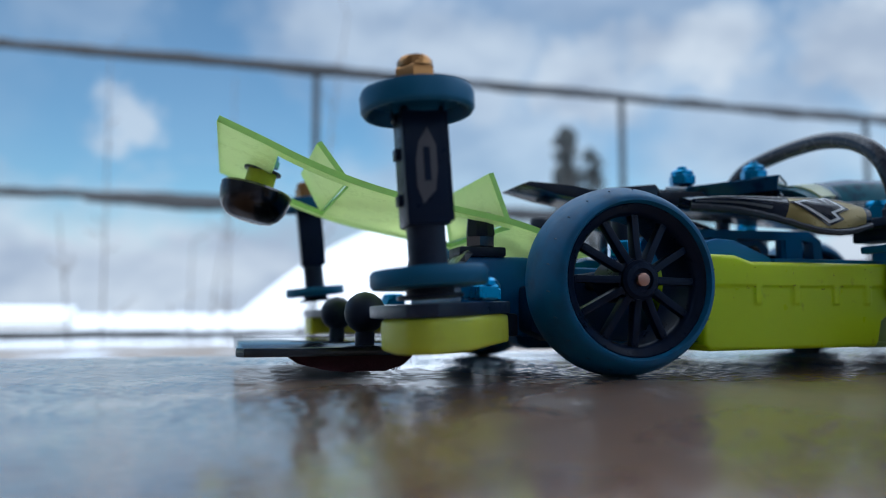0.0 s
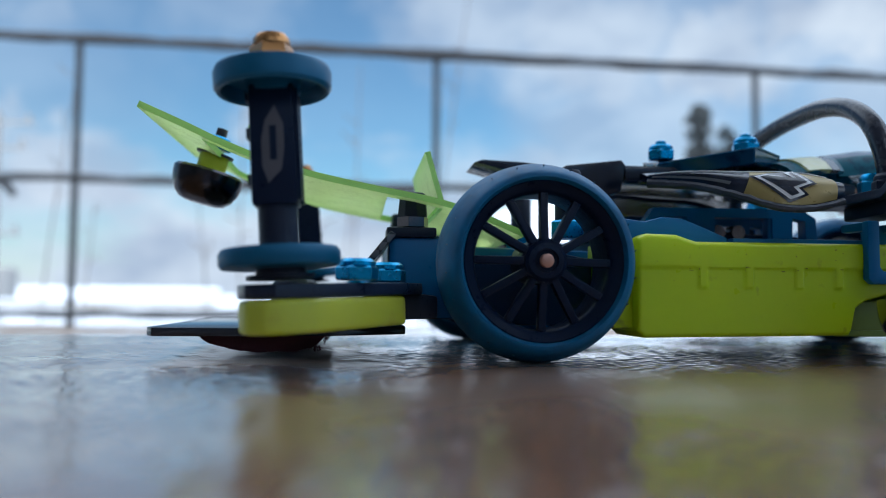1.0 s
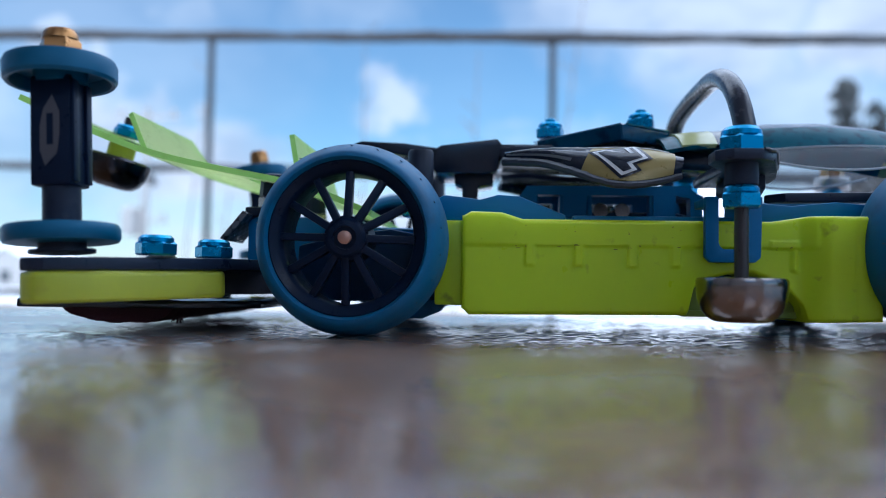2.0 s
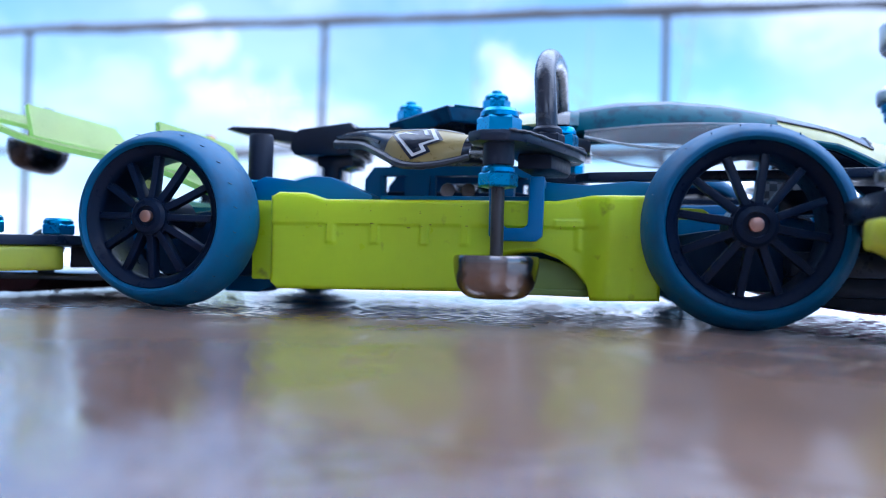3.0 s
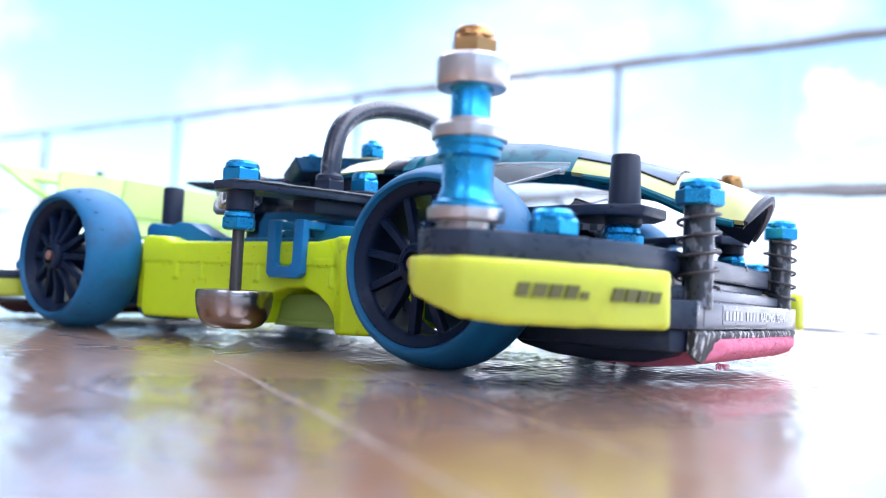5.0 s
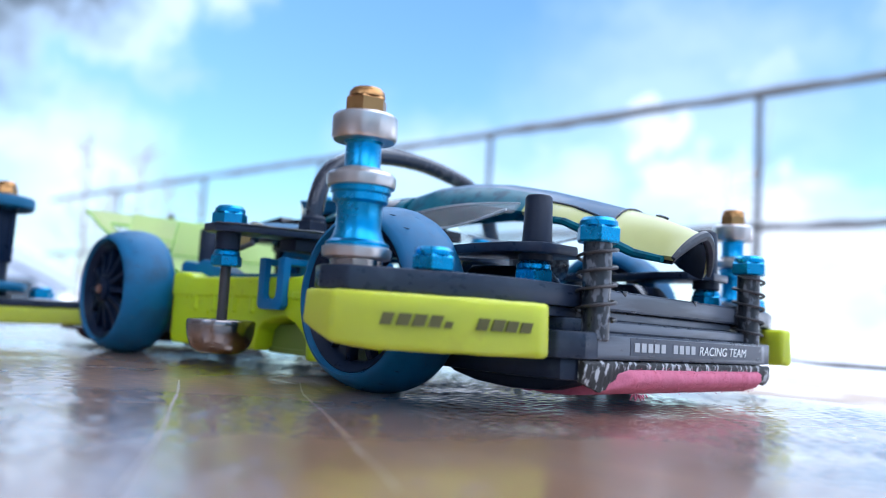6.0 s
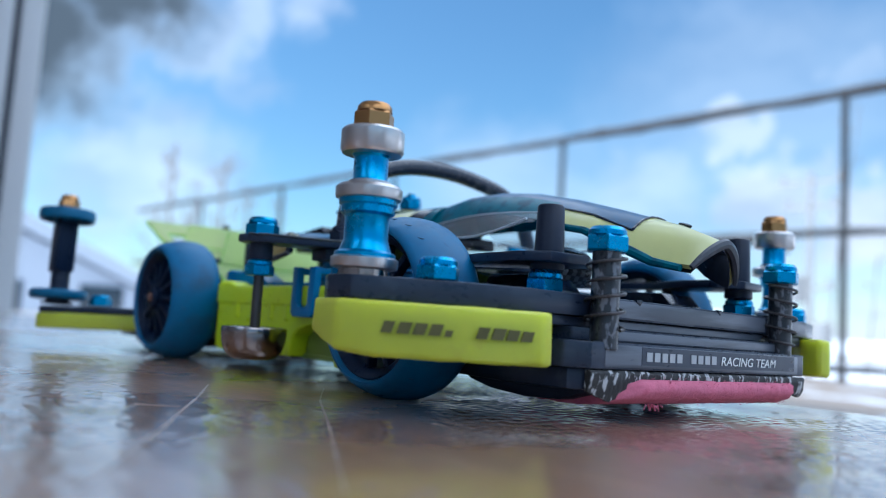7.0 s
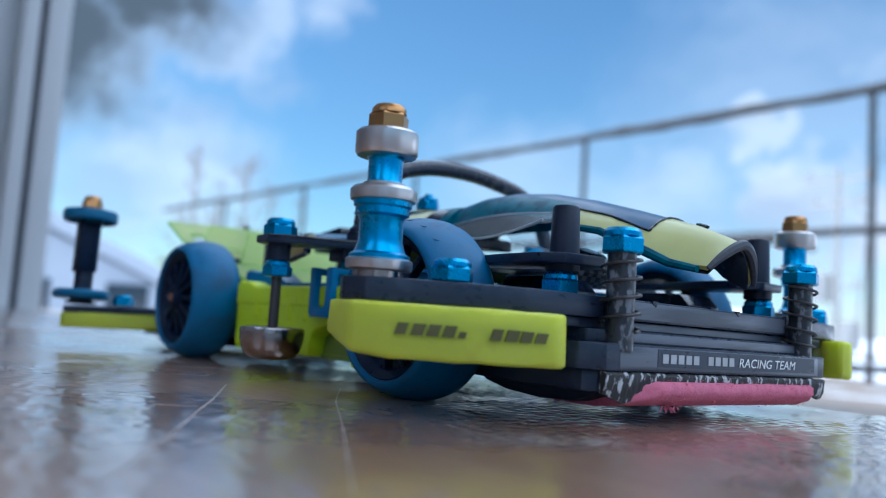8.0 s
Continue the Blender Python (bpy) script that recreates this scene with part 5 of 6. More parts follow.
# front lower plates with sponge
b = B()
prism(b, [(86, 11), (100, 7.5), (108.6, 8.8), (111, 11.2), (111, 62.4), (108.6, 65), (100, 66.5), (86, 62)], 6.3, 9.6, 0.35)
lp = part("front_lower_plate", b, PLATE, car, "black front bumper plate with a sticker and scuffed lower edge")
b = B()
prism(b, [(90, 12), (101, 10), (107.5, 11.5), (109.4, 14), (109.4, 60), (107.5, 62.5), (101, 64), (90, 62)], 9.6, 11.2, 0.3)
part("lower_spacer_plate", b, PLATE, lp)
b = B()
prism(b, [(86, 12), (100, 9), (108.4, 10), (109.9, 12.2), (109.9, 61.6), (108.4, 63.8), (100, 65), (86, 61)], 3.7, 6.3, 0.4)
part("under_block", b, BLACK, lp)
b = B()
rows = []
for j in range(100):
    y = 11.4 + 51.6 * j / 99
    drop = 1.5 * max(0.0, 1 - abs(y - 15.5) / 4.5) + 0.9 * max(0.0, 1 - abs(y - 62.0) / 3)
    rows.append([b.verts.new((x + 0.16 * noise.noise((y * 1.6, z, 3)) + 0.12 * noise.noise((y * 4, z * 3, 7)), y, z - drop * (5.4 - z) / 1.6 * (1 if z < 5.4 else 0) + 0.14 * noise.noise((y * 2.2, z * 2, 1)))) for x, z in ((109.9, 3.8), (110.3, 3.8), (110.7, 4.4), (110.9, 5.2), (110.95, 5.8), (110.7, 6.15), (109.9, 6.15))])
ring_faces(b, rows)
part("scuffed_edge", b, SCUFF, lp, "black plate edge scuffed to white")
def sponge(prof, y0, y1, mat, parent, label, seed, rough=0.22, step=0.45, worn=None):
    """A foam block: a closed section in x and z along y, with a fuzzy skin and loose tufts."""
    ring = []
    for (ax, az), (bx, bz) in zip(prof, prof[1:] + prof[:1]):
        n = max(1, int(math.hypot(bx - ax, bz - az) / step))
        ring += [(ax + (bx - ax) * k / n, az + (bz - az) * k / n) for k in range(n)]
    cx, cz = sum(p[0] for p in ring) / len(ring), sum(p[1] for p in ring) / len(ring)
    bb = B()
    rows = []
    n = int((y1 - y0) / step)
    for j in range(n + 1):
        y = y0 + (y1 - y0) * j / n
        row = []
        for x, z in ring:
            if worn:
                x, z = worn(x, y, z)
            d = Vector((x - cx, 0, z - cz)).normalized()
            f = rough * noise.noise((x * 1.3, y * 1.3, z * 1.3 + seed)) + rough * noise.noise((x * 0.35, y * 0.35, seed))
            row.append(bb.verts.new((x + d.x * f + 0.15 * noise.noise((y, z, 5)), y, z + d.z * f)))
        rows.append(row)
    ring_faces(bb, rows)
    rnd = random.Random(seed)
    for k in range(70):
        o = Vector((rnd.uniform(cx, cx + 3), rnd.uniform(y0 + 1, y1 - 1), min(p[1] for p in ring) + rnd.uniform(0.35, 0.6)))
        tube(bb, [o, o + Vector((rnd.uniform(-0.2, 0.3), rnd.uniform(-0.3, 0.3), -rnd.uniform(0.15, 0.4)))], 0.07, 4)
    # a torn clump that hangs down
    for k in range(14):
        o = Vector((max(p[0] for p in ring) - rnd.uniform(1.0, 2.4), y0 + (8.5 if worn else 6) + rnd.gauss(0, 0.5), min(p[1] for p in ring) + 0.5))
        tube(bb, [o, o + Vector((rnd.uniform(-0.3, 0.3), rnd.uniform(-0.4, 0.4), -rnd.uniform(0.3, 0.9)))], 0.09, 4)
    # ragged fibres along the front edge
    xm = max(p[0] for p in ring)
    for k in range(320):
        o = Vector((xm - rnd.uniform(0.1, 0.35), rnd.uniform(y0 + (5 if worn else 0.5), y1 - 0.5), cz + rnd.uniform(-1.2, 2.2) * (1 if mat == SPONGE else 0.3)))
        tube(bb, [o, o + Vector((rnd.uniform(0.1, 0.3), rnd.uniform(-0.25, 0.25), rnd.uniform(-0.2, 0.25)))], 0.03, 4)
    return part("brake_sponge", bb, mat, parent, label, sharp=75)


def worn_away(x, y, z):
    """The front sponge is torn to a slant at one end and thinned at the other."""
    k = min(1.0, max(0.0, (y - 12) / 9))
    thin = min(1.0, max(0.0, (y - 40) / 18))
    return min(x, 108.2 + 3.6 * k), min(z, 2.7 + 2.6 * k) if x > 106 else z + 0.9 * thin * max(0.0, 4 - z) / 2.5


sponge([(86, 4.3), (88, 3.0), (92, 2.1), (98, 1.5), (105, 1.5), (108.8, 2.0), (111.0, 2.9), (111.7, 3.8), (111.55, 4.8), (111.0, 5.2), (109.6, 4.4)], 16.5, 58.0, SPONGE, lp, "pink brake sponge with ragged edges", 4, worn=worn_away)
b = B()
box(b, 111.0, 111.12, 20.7, 59.2, 6.95, 9.2, 0)
part("sticker", b, PLATE, lp, "black sticker strip with white print")
def letters(text, size, mat, m, parent, name):
    cu = bpy.data.curves.new(name, "FONT")
    cu.body, cu.size, cu.extrude = text, size, 0.00003
    tmp = bpy.data.objects.new("tmp", cu)
    scene.collection.objects.link(tmp)
    me = bpy.data.meshes.new_from_object(tmp.evaluated_get(bpy.context.evaluated_depsgraph_get()))
    bpy.data.objects.remove(tmp)
    me.transform(m)
    me.materials.clear()
    me.materials.append(mat)
    ob = new(name, me)
    ob.parent = parent
    return ob
letters("RACING TEAM", 0.00175, WHITEFILM, Matrix.Translation((0.11118, 0.0384, 0.0074)) @ pose(0, 0, 0, 90, 0, 90) @ Matrix(((1.3, 0.25, 0, 0), (0, 1, 0, 0), (0, 0, 1, 0), (0, 0, 0, 1))), lp, "printed_words")
for k in range(10):
    if k == 5:
        continue
    b = B()
    y0 = 21.6 + k * 1.62
    box(b, 111.12, 111.2, y0, y0 + 1.15, 7.45, 8.6, 0)
    part("print_bar", b, FADED, lp)

sponge([(-44, 2.6), (-42.5, 1.5), (-38.5, 0.5), (-31, 0.4), (-28.6, 1.1), (-27.2, 2.6)], 14, 60, SPONGE_RED, sk, "dark red brake sponge", 9)

# rear wing
def wing():
    """A bent sheet with two windows cut into it, their flaps folded up."""
    xs = [(-53.2, 34.6), (-47, 31.9), (-42, 29.6), (-36, 27.3), (-29, 25.3), (-20, 23.5), (-12, 22.0), (-6, 20.2), (1, 17.4)]
    line = smooth_path([(x, 0, z) for x, z in xs], 5)
    def height(x):
        for p, q in zip(line, line[1:]):
            if p.x <= x <= q.x:
                return p.z + (q.z - p.z) * (x - p.x) / (q.x - p.x)
        return line[-1].z
    full = B()
    tmp = B()
    cols = [17.2, 20.4, 28.5, 37, 45.5, 53.6, 56.8]
    stations = list(np.linspace(-53.2, -45, 6)) + list(np.linspace(-44, -35, 7)) + list(np.linspace(-33.5, 1, 22))
    grid = [[tmp.verts.new((x, y, height(x))) for y in cols] for x in stations]
    for a, c in zip(grid, grid[1:]):
        for i in range(6):
            xm = (a[0].co.x + c[0].co.x) / 2
            inside = 1 <= i <= 4
            if inside and -45 < xm < -35:
                continue
            if inside and -18.5 < xm < -10.5:
                continue
            tmp.faces.new((a[i], a[i + 1], c[i + 1], c[i]))
    for v in [v for v in tmp.verts if not v.link_faces]:
        tmp.verts.remove(v)
    bmesh.ops.recalc_face_normals(tmp, faces=tmp.faces)
    bmesh.ops.solidify(tmp, geom=list(tmp.faces), thickness=0.9)
    merge(full, tmp)
    w = part("rear_wing", full, WING, car, "translucent lime green wing sheet sweeping up to the rear")
    # folded flaps: foot line and top line
    for foot, top in (((-35.0, 21.0, 53.0), (-38.8, 33.4, 24.0, 50.0)), ((-10.4, 20.8, 53.2), (-12.4, 29.8, 23.2, 50.8))):
        b = B()
        z0 = height(foot[0]) + 0.2
        rows = []
        for k in range(5):
            t = k / 4
            x = foot[0] + (top[0] - foot[0]) * t
            y0, y1 = foot[1] + (top[2] - foot[1]) * t, foot[2] + (top[3] - foot[2]) * t
            rows.append([(x, y0 + (y1 - y0) * u, z0 + (top[1] - z0) * t) for u in (0, 0.25, 0.5, 0.75, 1)])
        sheet(b, rows, 0.8)
        part("flap", b, WING, w, "flap folded up from the cut-out")
    # hanging weight under the tail, leaning with the sheet
    T = Matrix.Translation((-46.6, 38, 31.0)) @ pose(0, 0, 0, 0, 15, 0)
    def put(name, prof, mat, parent, label="", seg=40):
        bb = B()
        lathe(bb, prof, 0, 0, 0, seg, m=T)
        return part(name, bb, mat, parent, label)
    d = put("tail_weight", [(2.4, -8.4), (3.6, -8.1), (4.6, -7.2), (5.3, -5.9), (5.65, -4.4), (5.7, -3.3), (5.3, -2.9), (1.5, -2.9)], DARKSTEEL, car, "dark steel bowl weight hanging under the wing")
    put("yellow_spacer", [(2.35, -3.0), (2.35, -0.1)], FOAM, d, "yellow plastic spacer")
    put("washer", [(3.0, -0.2), (3.0, 0.15), (2.0, 0.2)], RUBBER, d)
    bb = B()
    nut(bb, 0, 0, 0.9, 3.0, 2.3, True, m=T)
    part("top_nut", bb, ALU, d)
    put("screw_tip", [(0.9, 2.8), (0.9, 4.4)], SHAFT, d)
    # deeper colour in the cut edges of the sheet
    for ob in [w] + list(w.children):
        ob.data.materials.append(WING_EDGE)
        for p in ob.data.polygons:
            es = [(ob.data.vertices[a].co - ob.data.vertices[c].co).length for a, c in p.edge_keys]
            if min(es) < 0.00095:
                p.material_index = 1


wing()

# body shell
def shell():
    root = B()
    # rear tail blade and boxes
    prism(root, [(8.6, 25.8), (9.0, 28.6), (10.4, 29.4), (19.6, 30.5), (20.4, 29.5), (19.4, 25.2), (18, 24.8), (9.6, 24.8)], 29.8, 44.2, 0.35, "xz")
    prism(root, [(20, 27.2), (27, 28.4), (27, 29.8), (20, 29.8)], 31, 43, 0.3, "xz")
    prism(root, [(-4.5, 29.8), (-3.0, 30.3), (4, 30.0), (10, 29.2), (10, 27.0), (2, 28.2)], 31.5, 42.5, 0.3, "xz")
    prism(root, [(12.5, 25.6), (19, 25.6), (19, 23.4), (16.5, 23.0), (16.2, 17), (14.0, 17), (13.8, 23.0), (12.5, 23.4)], 33, 41, 0.3, "xz")
    s = part("body_shell", root, SHELLBLACK, car, "black, teal and cream painted body shell cut into pieces")
    b = B()
    prism(b, [(20, 27), (29, 26.6), (60, 25), (60, 27.2), (46, 29.4), (29, 29.6), (20, 29.2)], 29.5, 44.5, 0.4, "xz")
    part("floor_frame", b, SHELLBLACK, s)
    # upper canopy
    def canopy(x0, x1, zs, wid, mat, name):
        bb = B()
        rows = []
        for i, (x, z, w) in enumerate(zip(np.linspace(x0, x1, len(zs)), zs, wid)):
            rows.append([(x, 37 + w * u, z - 3.4 * abs(u) ** 3.2) for u in np.linspace(-1, 1, 13)])
        sheet(bb, rows, 0.7)
        return part(name, bb, mat, s)
    # faceted rear canopy: a blade that is widest over the side pods
    bb = B()
    plan = [(26.0, 6.5, 30.3), (38.0, 15.6, 31.5), (47.6, 5.5, 32.0)]
    ridge = [(26.0, 37, 31.2), (42.5, 37, 33.3), (48.6, 37, 32.7)]
    for sy in (-1, 1):
        low = [bb.verts.new((x + 0.6, 37 + sy * (w - 1.4), z - 2.3)) for x, w, z in plan]
        rim = [bb.verts.new((x, 37 + sy * w, z)) for x, w, z in plan]
        top = [bb.verts.new(p) for p in ridge]
        keel = [bb.verts.new((x, y, z - 3.4)) for x, y, z in ridge]
        for p, q in ((low, rim), (rim, top), (keel, low)):
            for i in range(2):
                bb.faces.new((p[i], p[i + 1], q[i + 1], q[i]))
        for i in (0, 2):
            bb.faces.new((low[i], rim[i], top[i], keel[i]))
    bmesh.ops.remove_doubles(bb, verts=bb.verts, dist=0.001)
    bevel_new(bb, bb.faces, 0.22, 1)
    part("rear_canopy", bb, DARKTEAL, s, "dark teal faceted rear canopy", sharp=20)
    for sy in (-1, 1):
        bb = B()
        sheet(bb, [[(39.0, 37 + sy * 14.6, 31.75), (39.6, 37 + sy * 11, 32.2), (41.2, 37 + sy * 4, 33.15)], [(47.4, 37 + sy * 5.9, 32.15), (47.6, 37 + sy * 4.5, 32.3), (48.2, 37 + sy * 2, 32.85)]], 0.25)
        part("canopy_front", bb, TEAL, s)
        bb = B()
        sheet(bb, [[(43.0, 37 + sy * 8.6, 32.25), (43.6, 37 + sy * 6, 32.7)], [(47.5, 37 + sy * 5.6, 32.3), (47.8, 37 + sy * 3.5, 32.75)]], 0.4)
        part("cream_chip", bb, CREAM, s)
    canopy(45, 58, [30.9, 31.8, 32.5, 32.9], [15, 13.5, 10.5, 7.5], TEAL, "middle_canopy")
    canopy(47.6, 54.0, [31.75, 32.25, 32.65], [14.3, 12.7, 10.4], CREAM, "cream_patch")
    canopy(54.0, 56.6, [32.6, 32.85], [10.5, 8.6], SHELLBLACK, "canopy_band")
    for nx, ny, nz in ((28.6, 35.9, 31.6), (43.8, 35.7, 33.2)):
        b = B()
        nut(b, nx, ny, nz, nz + 2.7, 2.4, True)
        rod(b, nx, ny, nz + 2, nz + 3.4, 0.9)
        part("shell_nut", b, ALU, s)
    # front cowl: roof, side stripe, nose
    st = [(57.5, 33.2, 7.2, 28.7), (64, 34.2, 8.4, 29.1), (72, 34.3, 9.6, 29.4), (80, 33.5, 10.2, 28.8), (88, 31.9, 10.3, 27.4), (96, 29.8, 10.0, 26.0), (102, 28.1, 9.7, 23.4), (106.5, 26.8, 9.9, 21.2), (111, 25.0, 10.2, 20.0), (113.0, 24.1, 10.4, 19.6)]
    def section(x, zc, w, ze):
        row = []
        for u in np.linspace(-1, 1, 25):
            a = abs(u)
            k = 2.6 - 1.2 * max(0.0, min(1.0, (x - 94) / 17))
            tip = max(0.0, min(1.0, (x - 104) / 9))
            near = max(0.0, min(1.0, (x - 98) / 12)) if u < 0 else 0.0  # the shell is pinched on one side of the nose
            row.append((x - (4.0 if u > 0 else 1.8) * tip * a ** 1.4, 37 + w * (1 - 0.42 * near) * (u * (1 - 0.05 * a)), ze + (zc - ze) * (1 - a ** k) + tip * (0.8 * max(0.0, -u) - 0.3 * max(0.0, u))))
        return row
    dense = []
    for k in range(len(st) - 1):
        for i in range(4):
            t = i / 4
            dense.append([p + (q - p) * t for p, q in zip(st[k], st[k + 1])])
    dense.append(list(st[-1]))
    rows = [section(*d) for d in dense]
    n_roof, n_stripe = 24, 16
    b = B()
    sheet(b, [r[5:20] for r in rows[:n_stripe + 1]], 0.7)
    sheet(b, [r[3:22] for r in rows[n_stripe:n_roof + 1]], 0.7)
    part("cowl_roof", b, DARKBLUE, s, "dark blue painted cowl roof")
    for sl in (slice(0, 6), slice(19, 25)):
        b = B()
        sheet(b, [r[sl] for r in rows[:n_stripe + 1]], 0.72)
        part("cowl_stripe", b, TEAL, s, "teal painted stripe with flaking edges")
        b = B()
        sheet(b, [r[:4] if sl.start == 0 else r[21:] for r in rows[n_stripe:n_roof + 1]], 0.74)
        part("cowl_flank", b, CREAM, s)
    b = B()
    sheet(b, rows[n_roof:], 0.8)
    part("nose", b, CREAM, s, "cream yellow nose with a black cut edge")
    b = B()
    sheet(b, [[tuple(Vector(p) + Vector((-0.1, (37 - p[1]) * 0.09, -0.95))) for p in r] for r in rows[n_roof - 6:]], 0.2)
    part("nose_lining", b, SHELLBLACK, s)
    # black line where the blue roof ends, and a chip in the cream paint
    b = B()
    line = [Vector(p) + Vector((0.12 * noise.noise((k * 0.9, 0, 4)), 0, 0.1)) for k, p in enumerate(rows[n_roof][3:22])]
    tube(b, smooth_path(line, 3), lambda t: 0.2 * (1 + 0.5 * noise.noise((t * 20, 1, 0))), 6)
    part("paint_seam", b, SHELLBLACK, s)
    for a0 in (3, 21):
        b = B()
        line = [Vector(r[a0]) + Vector((0, 0, 0.1)) for r in rows[n_stripe:n_roof + 1]]
        tube(b, line, lambda t: 0.18 * (1 + 0.5 * noise.noise((t * 20, a0, 0))), 6)
        part("paint_seam", b, SHELLBLACK, s)
    b = B()
    tmp = B()
    lathe(tmp, [(0.35, -0.3), (0.8, 0.0), (0.85, 0.35), (0.4, 0.5)], 0, 0, 0, 14)
    merge(b, tmp, Matrix.Translation((105.4, 39.2, 27.0)) @ pose(0, 0, 0, 0, 15, 0) @ Matrix.Diagonal((1.3, 0.8, 1, 1)))
    part("paint_chip", b, SHELLBLACK, s)
    # rims under the flanks
    for sy in (-1, 1):
        b = B()
        line = [Vector(r[0 if sy < 0 else -1]) + Vector((0, sy * 0.25, -0.55)) for r in rows[17:34]]
        tube(b, line, lambda t: 0.75 - 0.25 * abs(2 * t - 1), 8)
        part("flank_rim", b, TEAL, s, "dark teal painted rim under the flank")
        b = B()
        rr = []
        for i in range(17):
            t = i / 16
            x = 59 + 29 * t
            z = 28.7 + 0.7 * math.sin(math.pi * t)
            rr.append([(x, 37 + sy * (7.2 + 3 * math.sin(math.pi * 0.5 * t)), z - 0.1), (x, 37 + sy * (9.4 + 3 * math.sin(math.pi * 0.5 * t)), z - 1.6), (x, 37 + sy * (10.5 + 3 * math.sin(math.pi * 0.5 * t)), z - 4.4 * (0.35 + 0.65 * math.sin(math.pi * t)))])
        sheet(b, rr, 0.45)
        cs = part("clear_side", b, CLEARSHELL, s, "clear polycarbonate cockpit side")
        for k, r0 in ((0, 0.12), (2, 0.2)):
            b = B()
            tube(b, [Vector(r[k]) for r in rr], lambda t: r0 * (1 + 0.5 * noise.noise((t * 14, k, 2))), 6)
            part("polished_edge", b, CLEAREDGE, cs, "pale cut edge of the clear shell")
    b = B()
    edge = [Vector(p) + Vector((0.35, 0, -0.3)) for p in rows[-1]]
    tube(b, edge, lambda t: 0.75 - 0.4 * abs(2 * t - 1) ** 3, 8)
    part("nose_edge", b, CUTEDGE, s, "grey worn cut edge of the nose")
    return s


SHELL = shell()


def side_pod():
    """The drooping side pod with its gold film and angular emblem."""
    top = smooth_path([(20.6, 21, 26.4), (24, 19, 26.7), (28, 16.2, 26.5), (32, 13.6, 26.1), (36, 12.2, 26.0), (40, 11.4, 25.7), (44.6, 10.4, 24.6)], 6)
    low = smooth_path([(20.4, 20.8, 25.4), (23.4, 18.8, 25.0), (26.6, 16.2, 24.3), (30, 12.2, 22.6), (34.4, 8.4, 20.4), (39, 7.6, 20.3), (43.8, 8.4, 21.6)], 6)
    def surf(u, v):
        # u from tail to front, v from inside over the top edge down to the outer lip
        k = u * (len(top) - 1)
        i = min(int(k), len(top) - 2)
        a, c = top[i].lerp(top[i + 1], k - i), low[i].lerp(low[i + 1], k - i)
        if v < 0.4:
            w = 1 - v / 0.4
            return a + Vector((0, (24.5 - a.y) * w, 0.9 * math.sin(math.pi * 0.5 * w)))
        w = (v - 0.4) / 0.6
        return a.lerp(c, w) + Vector((0, -0.9, 0.5)) * math.sin(math.pi * w)
    def strip(u0, u1, v0, v1, lift, thick, mat, name, parent, n=12, lab="", skew=0.0):
        bb = B()
        rows = []
        for i in range(n + 1):
            rows.append([tuple(surf(min(1, u0 + (u1 - u0) * i / n + skew * (v0 + (v1 - v0) * j / 8)), v0 + (v1 - v0) * j / 8) + Vector((0, -0.35 * lift, lift))) for j in range(9)])
        sheet(bb, rows, thick)
        return part(name, bb, mat, parent, lab)
    pod = strip(0, 1, 0, 1, 0, 0.9, SHELLBLACK, "side_pod", car, 20, "black side pod with gold film and an angular white emblem")
    strip(0.53, 0.95, 0.42, 0.95, 0.12, 0.1, GOLDFILM, "gold_film", pod, 14)
    strip(0.03, 0.46, 0.80, 0.86, 0.12, 0.1, GREYFILM, "grey_film", pod, 10)
    strip(0.05, 0.5, 0.44, 0.48, 0.12, 0.1, GREYFILM, "grey_film", pod, 10)
    # thick curled rim along the outer lip, with a pale worn line on the upper edge
    bb = B()
    tube(bb, [surf(k / 40, 0.97) + Vector((0, -0.15, -0.25 + 0.08 * noise.noise((k * 0.7, 2, 1)))) for k in range(41)], lambda t: 0.45 + 0.28 * (1 - t) + 0.08 * noise.noise((t * 30, 0, 3)), 8)
    part("pod_rim", bb, CUTEDGE, pod, "dark curled rim with a rough cut edge")
    bb = B()
    tube(bb, [surf(k / 40, 0.41) + Vector((0, -0.1, 0.12)) for k in range(2, 38)], lambda t: 0.1 * (1 + 0.6 * noise.noise((t * 25, 1, 3))), 6)
    part("worn_line", bb, WHITEFILM, pod, "pale worn line along the upper edge")
    glyph = [(0.56, 0.62), (0.61, 0.54), (0.69, 0.67), (0.755, 0.58), (0.715, 0.46), (0.755, 0.43), (0.82, 0.66), (0.74, 0.745), (0.77, 0.83), (0.715, 0.885)]
    def grown(d):
        """The glyph with its outline moved out by d."""
        out = []
        way = 1 if sum(p[0] * q[1] - q[0] * p[1] for p, q in zip(glyph, glyph[1:] + glyph[:1])) > 0 else -1
        for k, q in enumerate(glyph):
            p, r = Vector(glyph[k - 1]), Vector(glyph[(k + 1) % len(glyph)])
            q = Vector(q)
            e1, e2 = (q - p).normalized(), (r - q).normalized()
            n1, n2 = Vector((e1.y, -e1.x)) * way, Vector((e2.y, -e2.x)) * way
            m = (n1 + n2).normalized()
            out.append(q + m * d / max(0.45, m.dot(n1)))
        return out
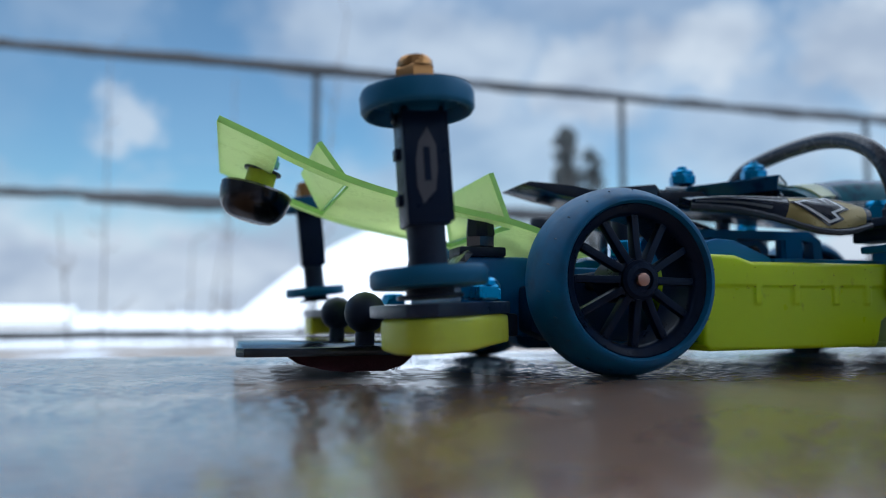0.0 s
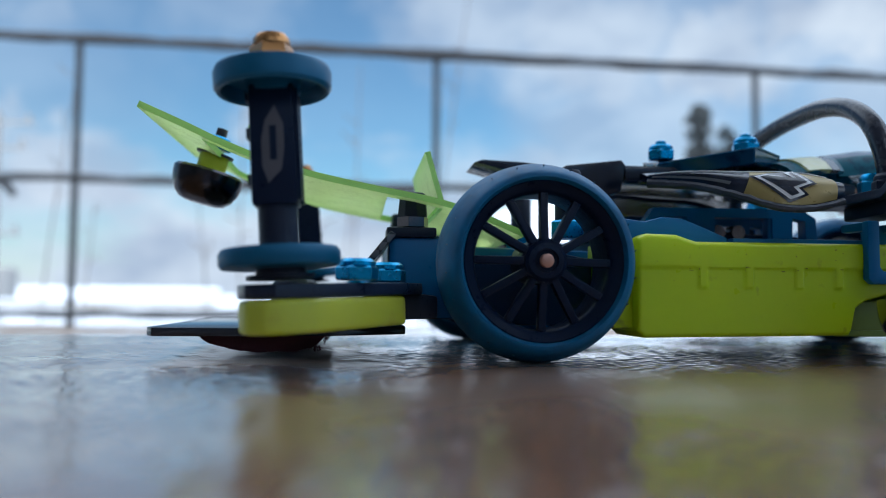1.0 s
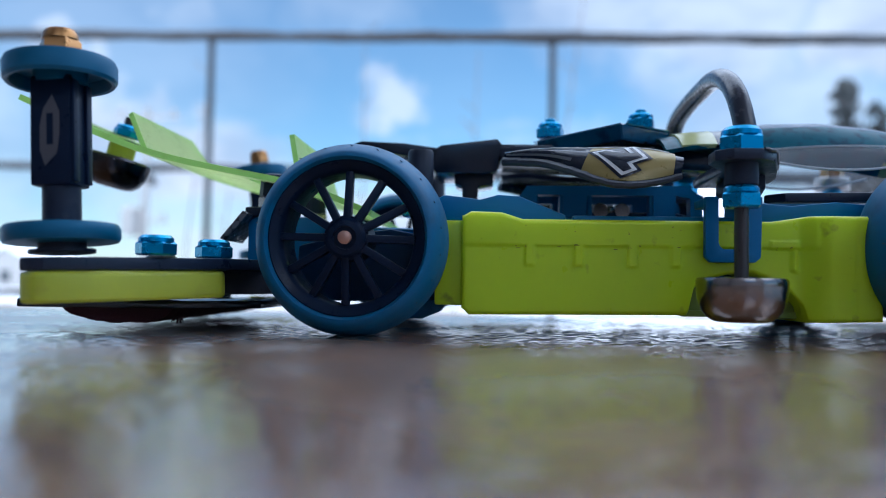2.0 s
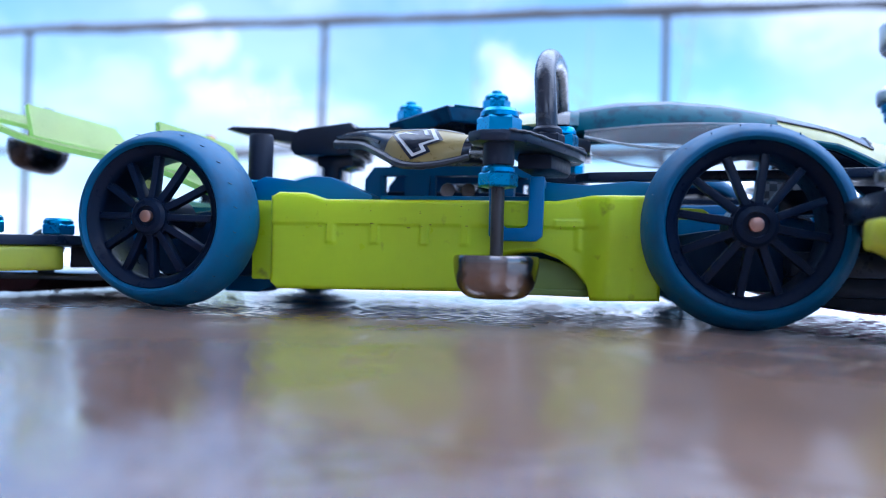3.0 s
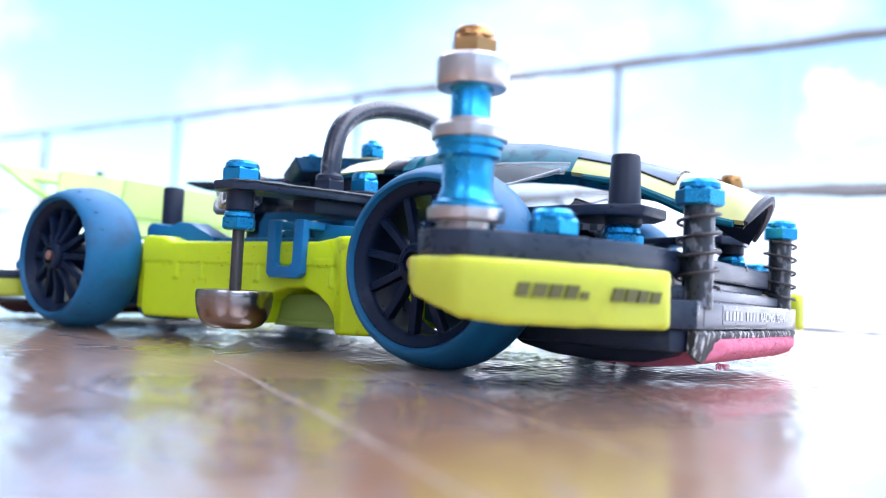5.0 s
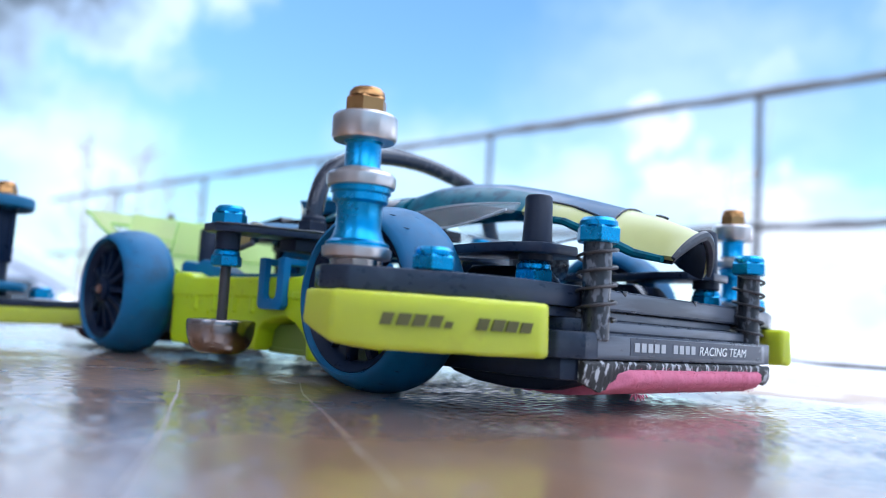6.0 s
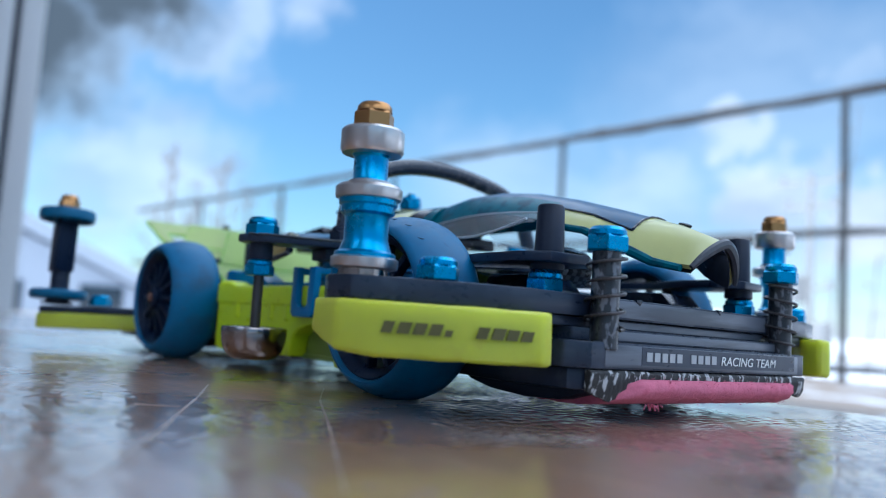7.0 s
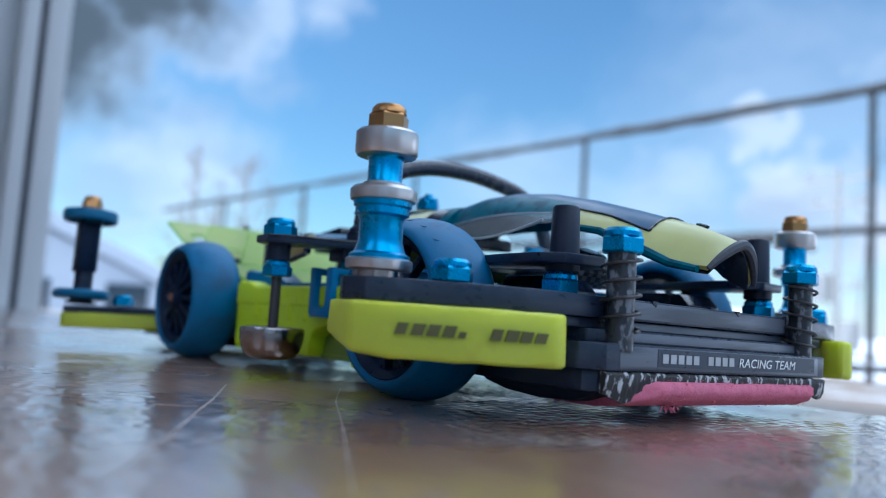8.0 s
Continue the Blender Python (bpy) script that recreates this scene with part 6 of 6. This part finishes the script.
    for nm, mat, lift, d in (("emblem_border", SHELLBLACK, 0.2, 0.032), ("emblem", WHITEFILM, 0.26, 0.012), ("emblem_core", SHELLBLACK, 0.32, -0.012)):
        bb = B()
        f = bb.faces.new([bb.verts.new((u, v, 0)) for u, v in grown(d)])
        bmesh.ops.triangulate(bb, faces=[f])
        for _ in range(2):
            bmesh.ops.subdivide_edges(bb, edges=bb.edges, cuts=1, use_grid_fill=True)
        for v in bb.verts:
            v.co = surf(min(1.0, v.co.x), min(1.0, v.co.y)) + Vector((0, -0.9 * lift, lift))
        part(nm, bb, mat, pod)


side_pod()
FLIP[0] = True
side_pod()
FLIP[0] = False

# the front bumper sits a little askew: its far end stands forward and lower
def askew(ob):
    m = Matrix(((1, 0.03, 0, -0.03 * 0.004), (0, 1, 0, 0), (0, -0.011, 1, 0.011 * 0.004), (0, 0, 0, 1)))
    if ob.type == "MESH":
        ob.data.transform(m)
    for c in ob.children:
        askew(c)


for ob in list(car.children):
    kind = ob.name.split(".")[0]
    if kind in ("front_plate", "front_lower_plate", "spring_post", "sponge_end", "bumper_stay", "worn_face", "tape_wrap"):
        askew(ob)
    elif kind in ("roller_post", "body_post") and ob.data.vertices[0].co.x > 0.08:
        askew(ob)

# scratches in the varnish
def scratch(pts, w):
    b = B()
    path = smooth_path([(x, y, 0.0) for x, y in pts], 36)
    rows = []
    for i, p in enumerate(path):
        d = (path[min(i + 1, len(path) - 1)] - path[max(i - 1, 0)]).normalized()
        s = Vector((-d.y, d.x, 0)) * w * (0.4 + 1.1 * abs(noise.noise((i * 0.17, pts[0][0], 2))))
        rows.append([(q.x, q.y, -0.42 + float(varnish_height(q.x, q.y))) for q in (p - s, p, p + s)])
    sheet(b, rows, 0.02)
    ob = part("scratch", b, STRIP, bpy.data.objects["floor"])
    return ob


scratch([(60.6, -12.7), (75, -20.5), (86.6, -27.3), (98.4, -34.0), (111.4, -42.0), (122.4, -49.0)], 0.2)
scratch([(68.3, 2.2), (80.8, -6.3), (95, -14.6), (108.5, -22.5), (128.4, -34.5)], 0.15)
scratch([(81.0, -30.6), (84.2, -26.6)], 0.2)
scratch([(39.2, -26.3), (39.9, -22.3)], 0.22)
scratch([(38.1, -17.2), (38.8, -12.2)], 0.2)
scratch([(72.1, -38.1), (76.7, -32.5)], 0.12)
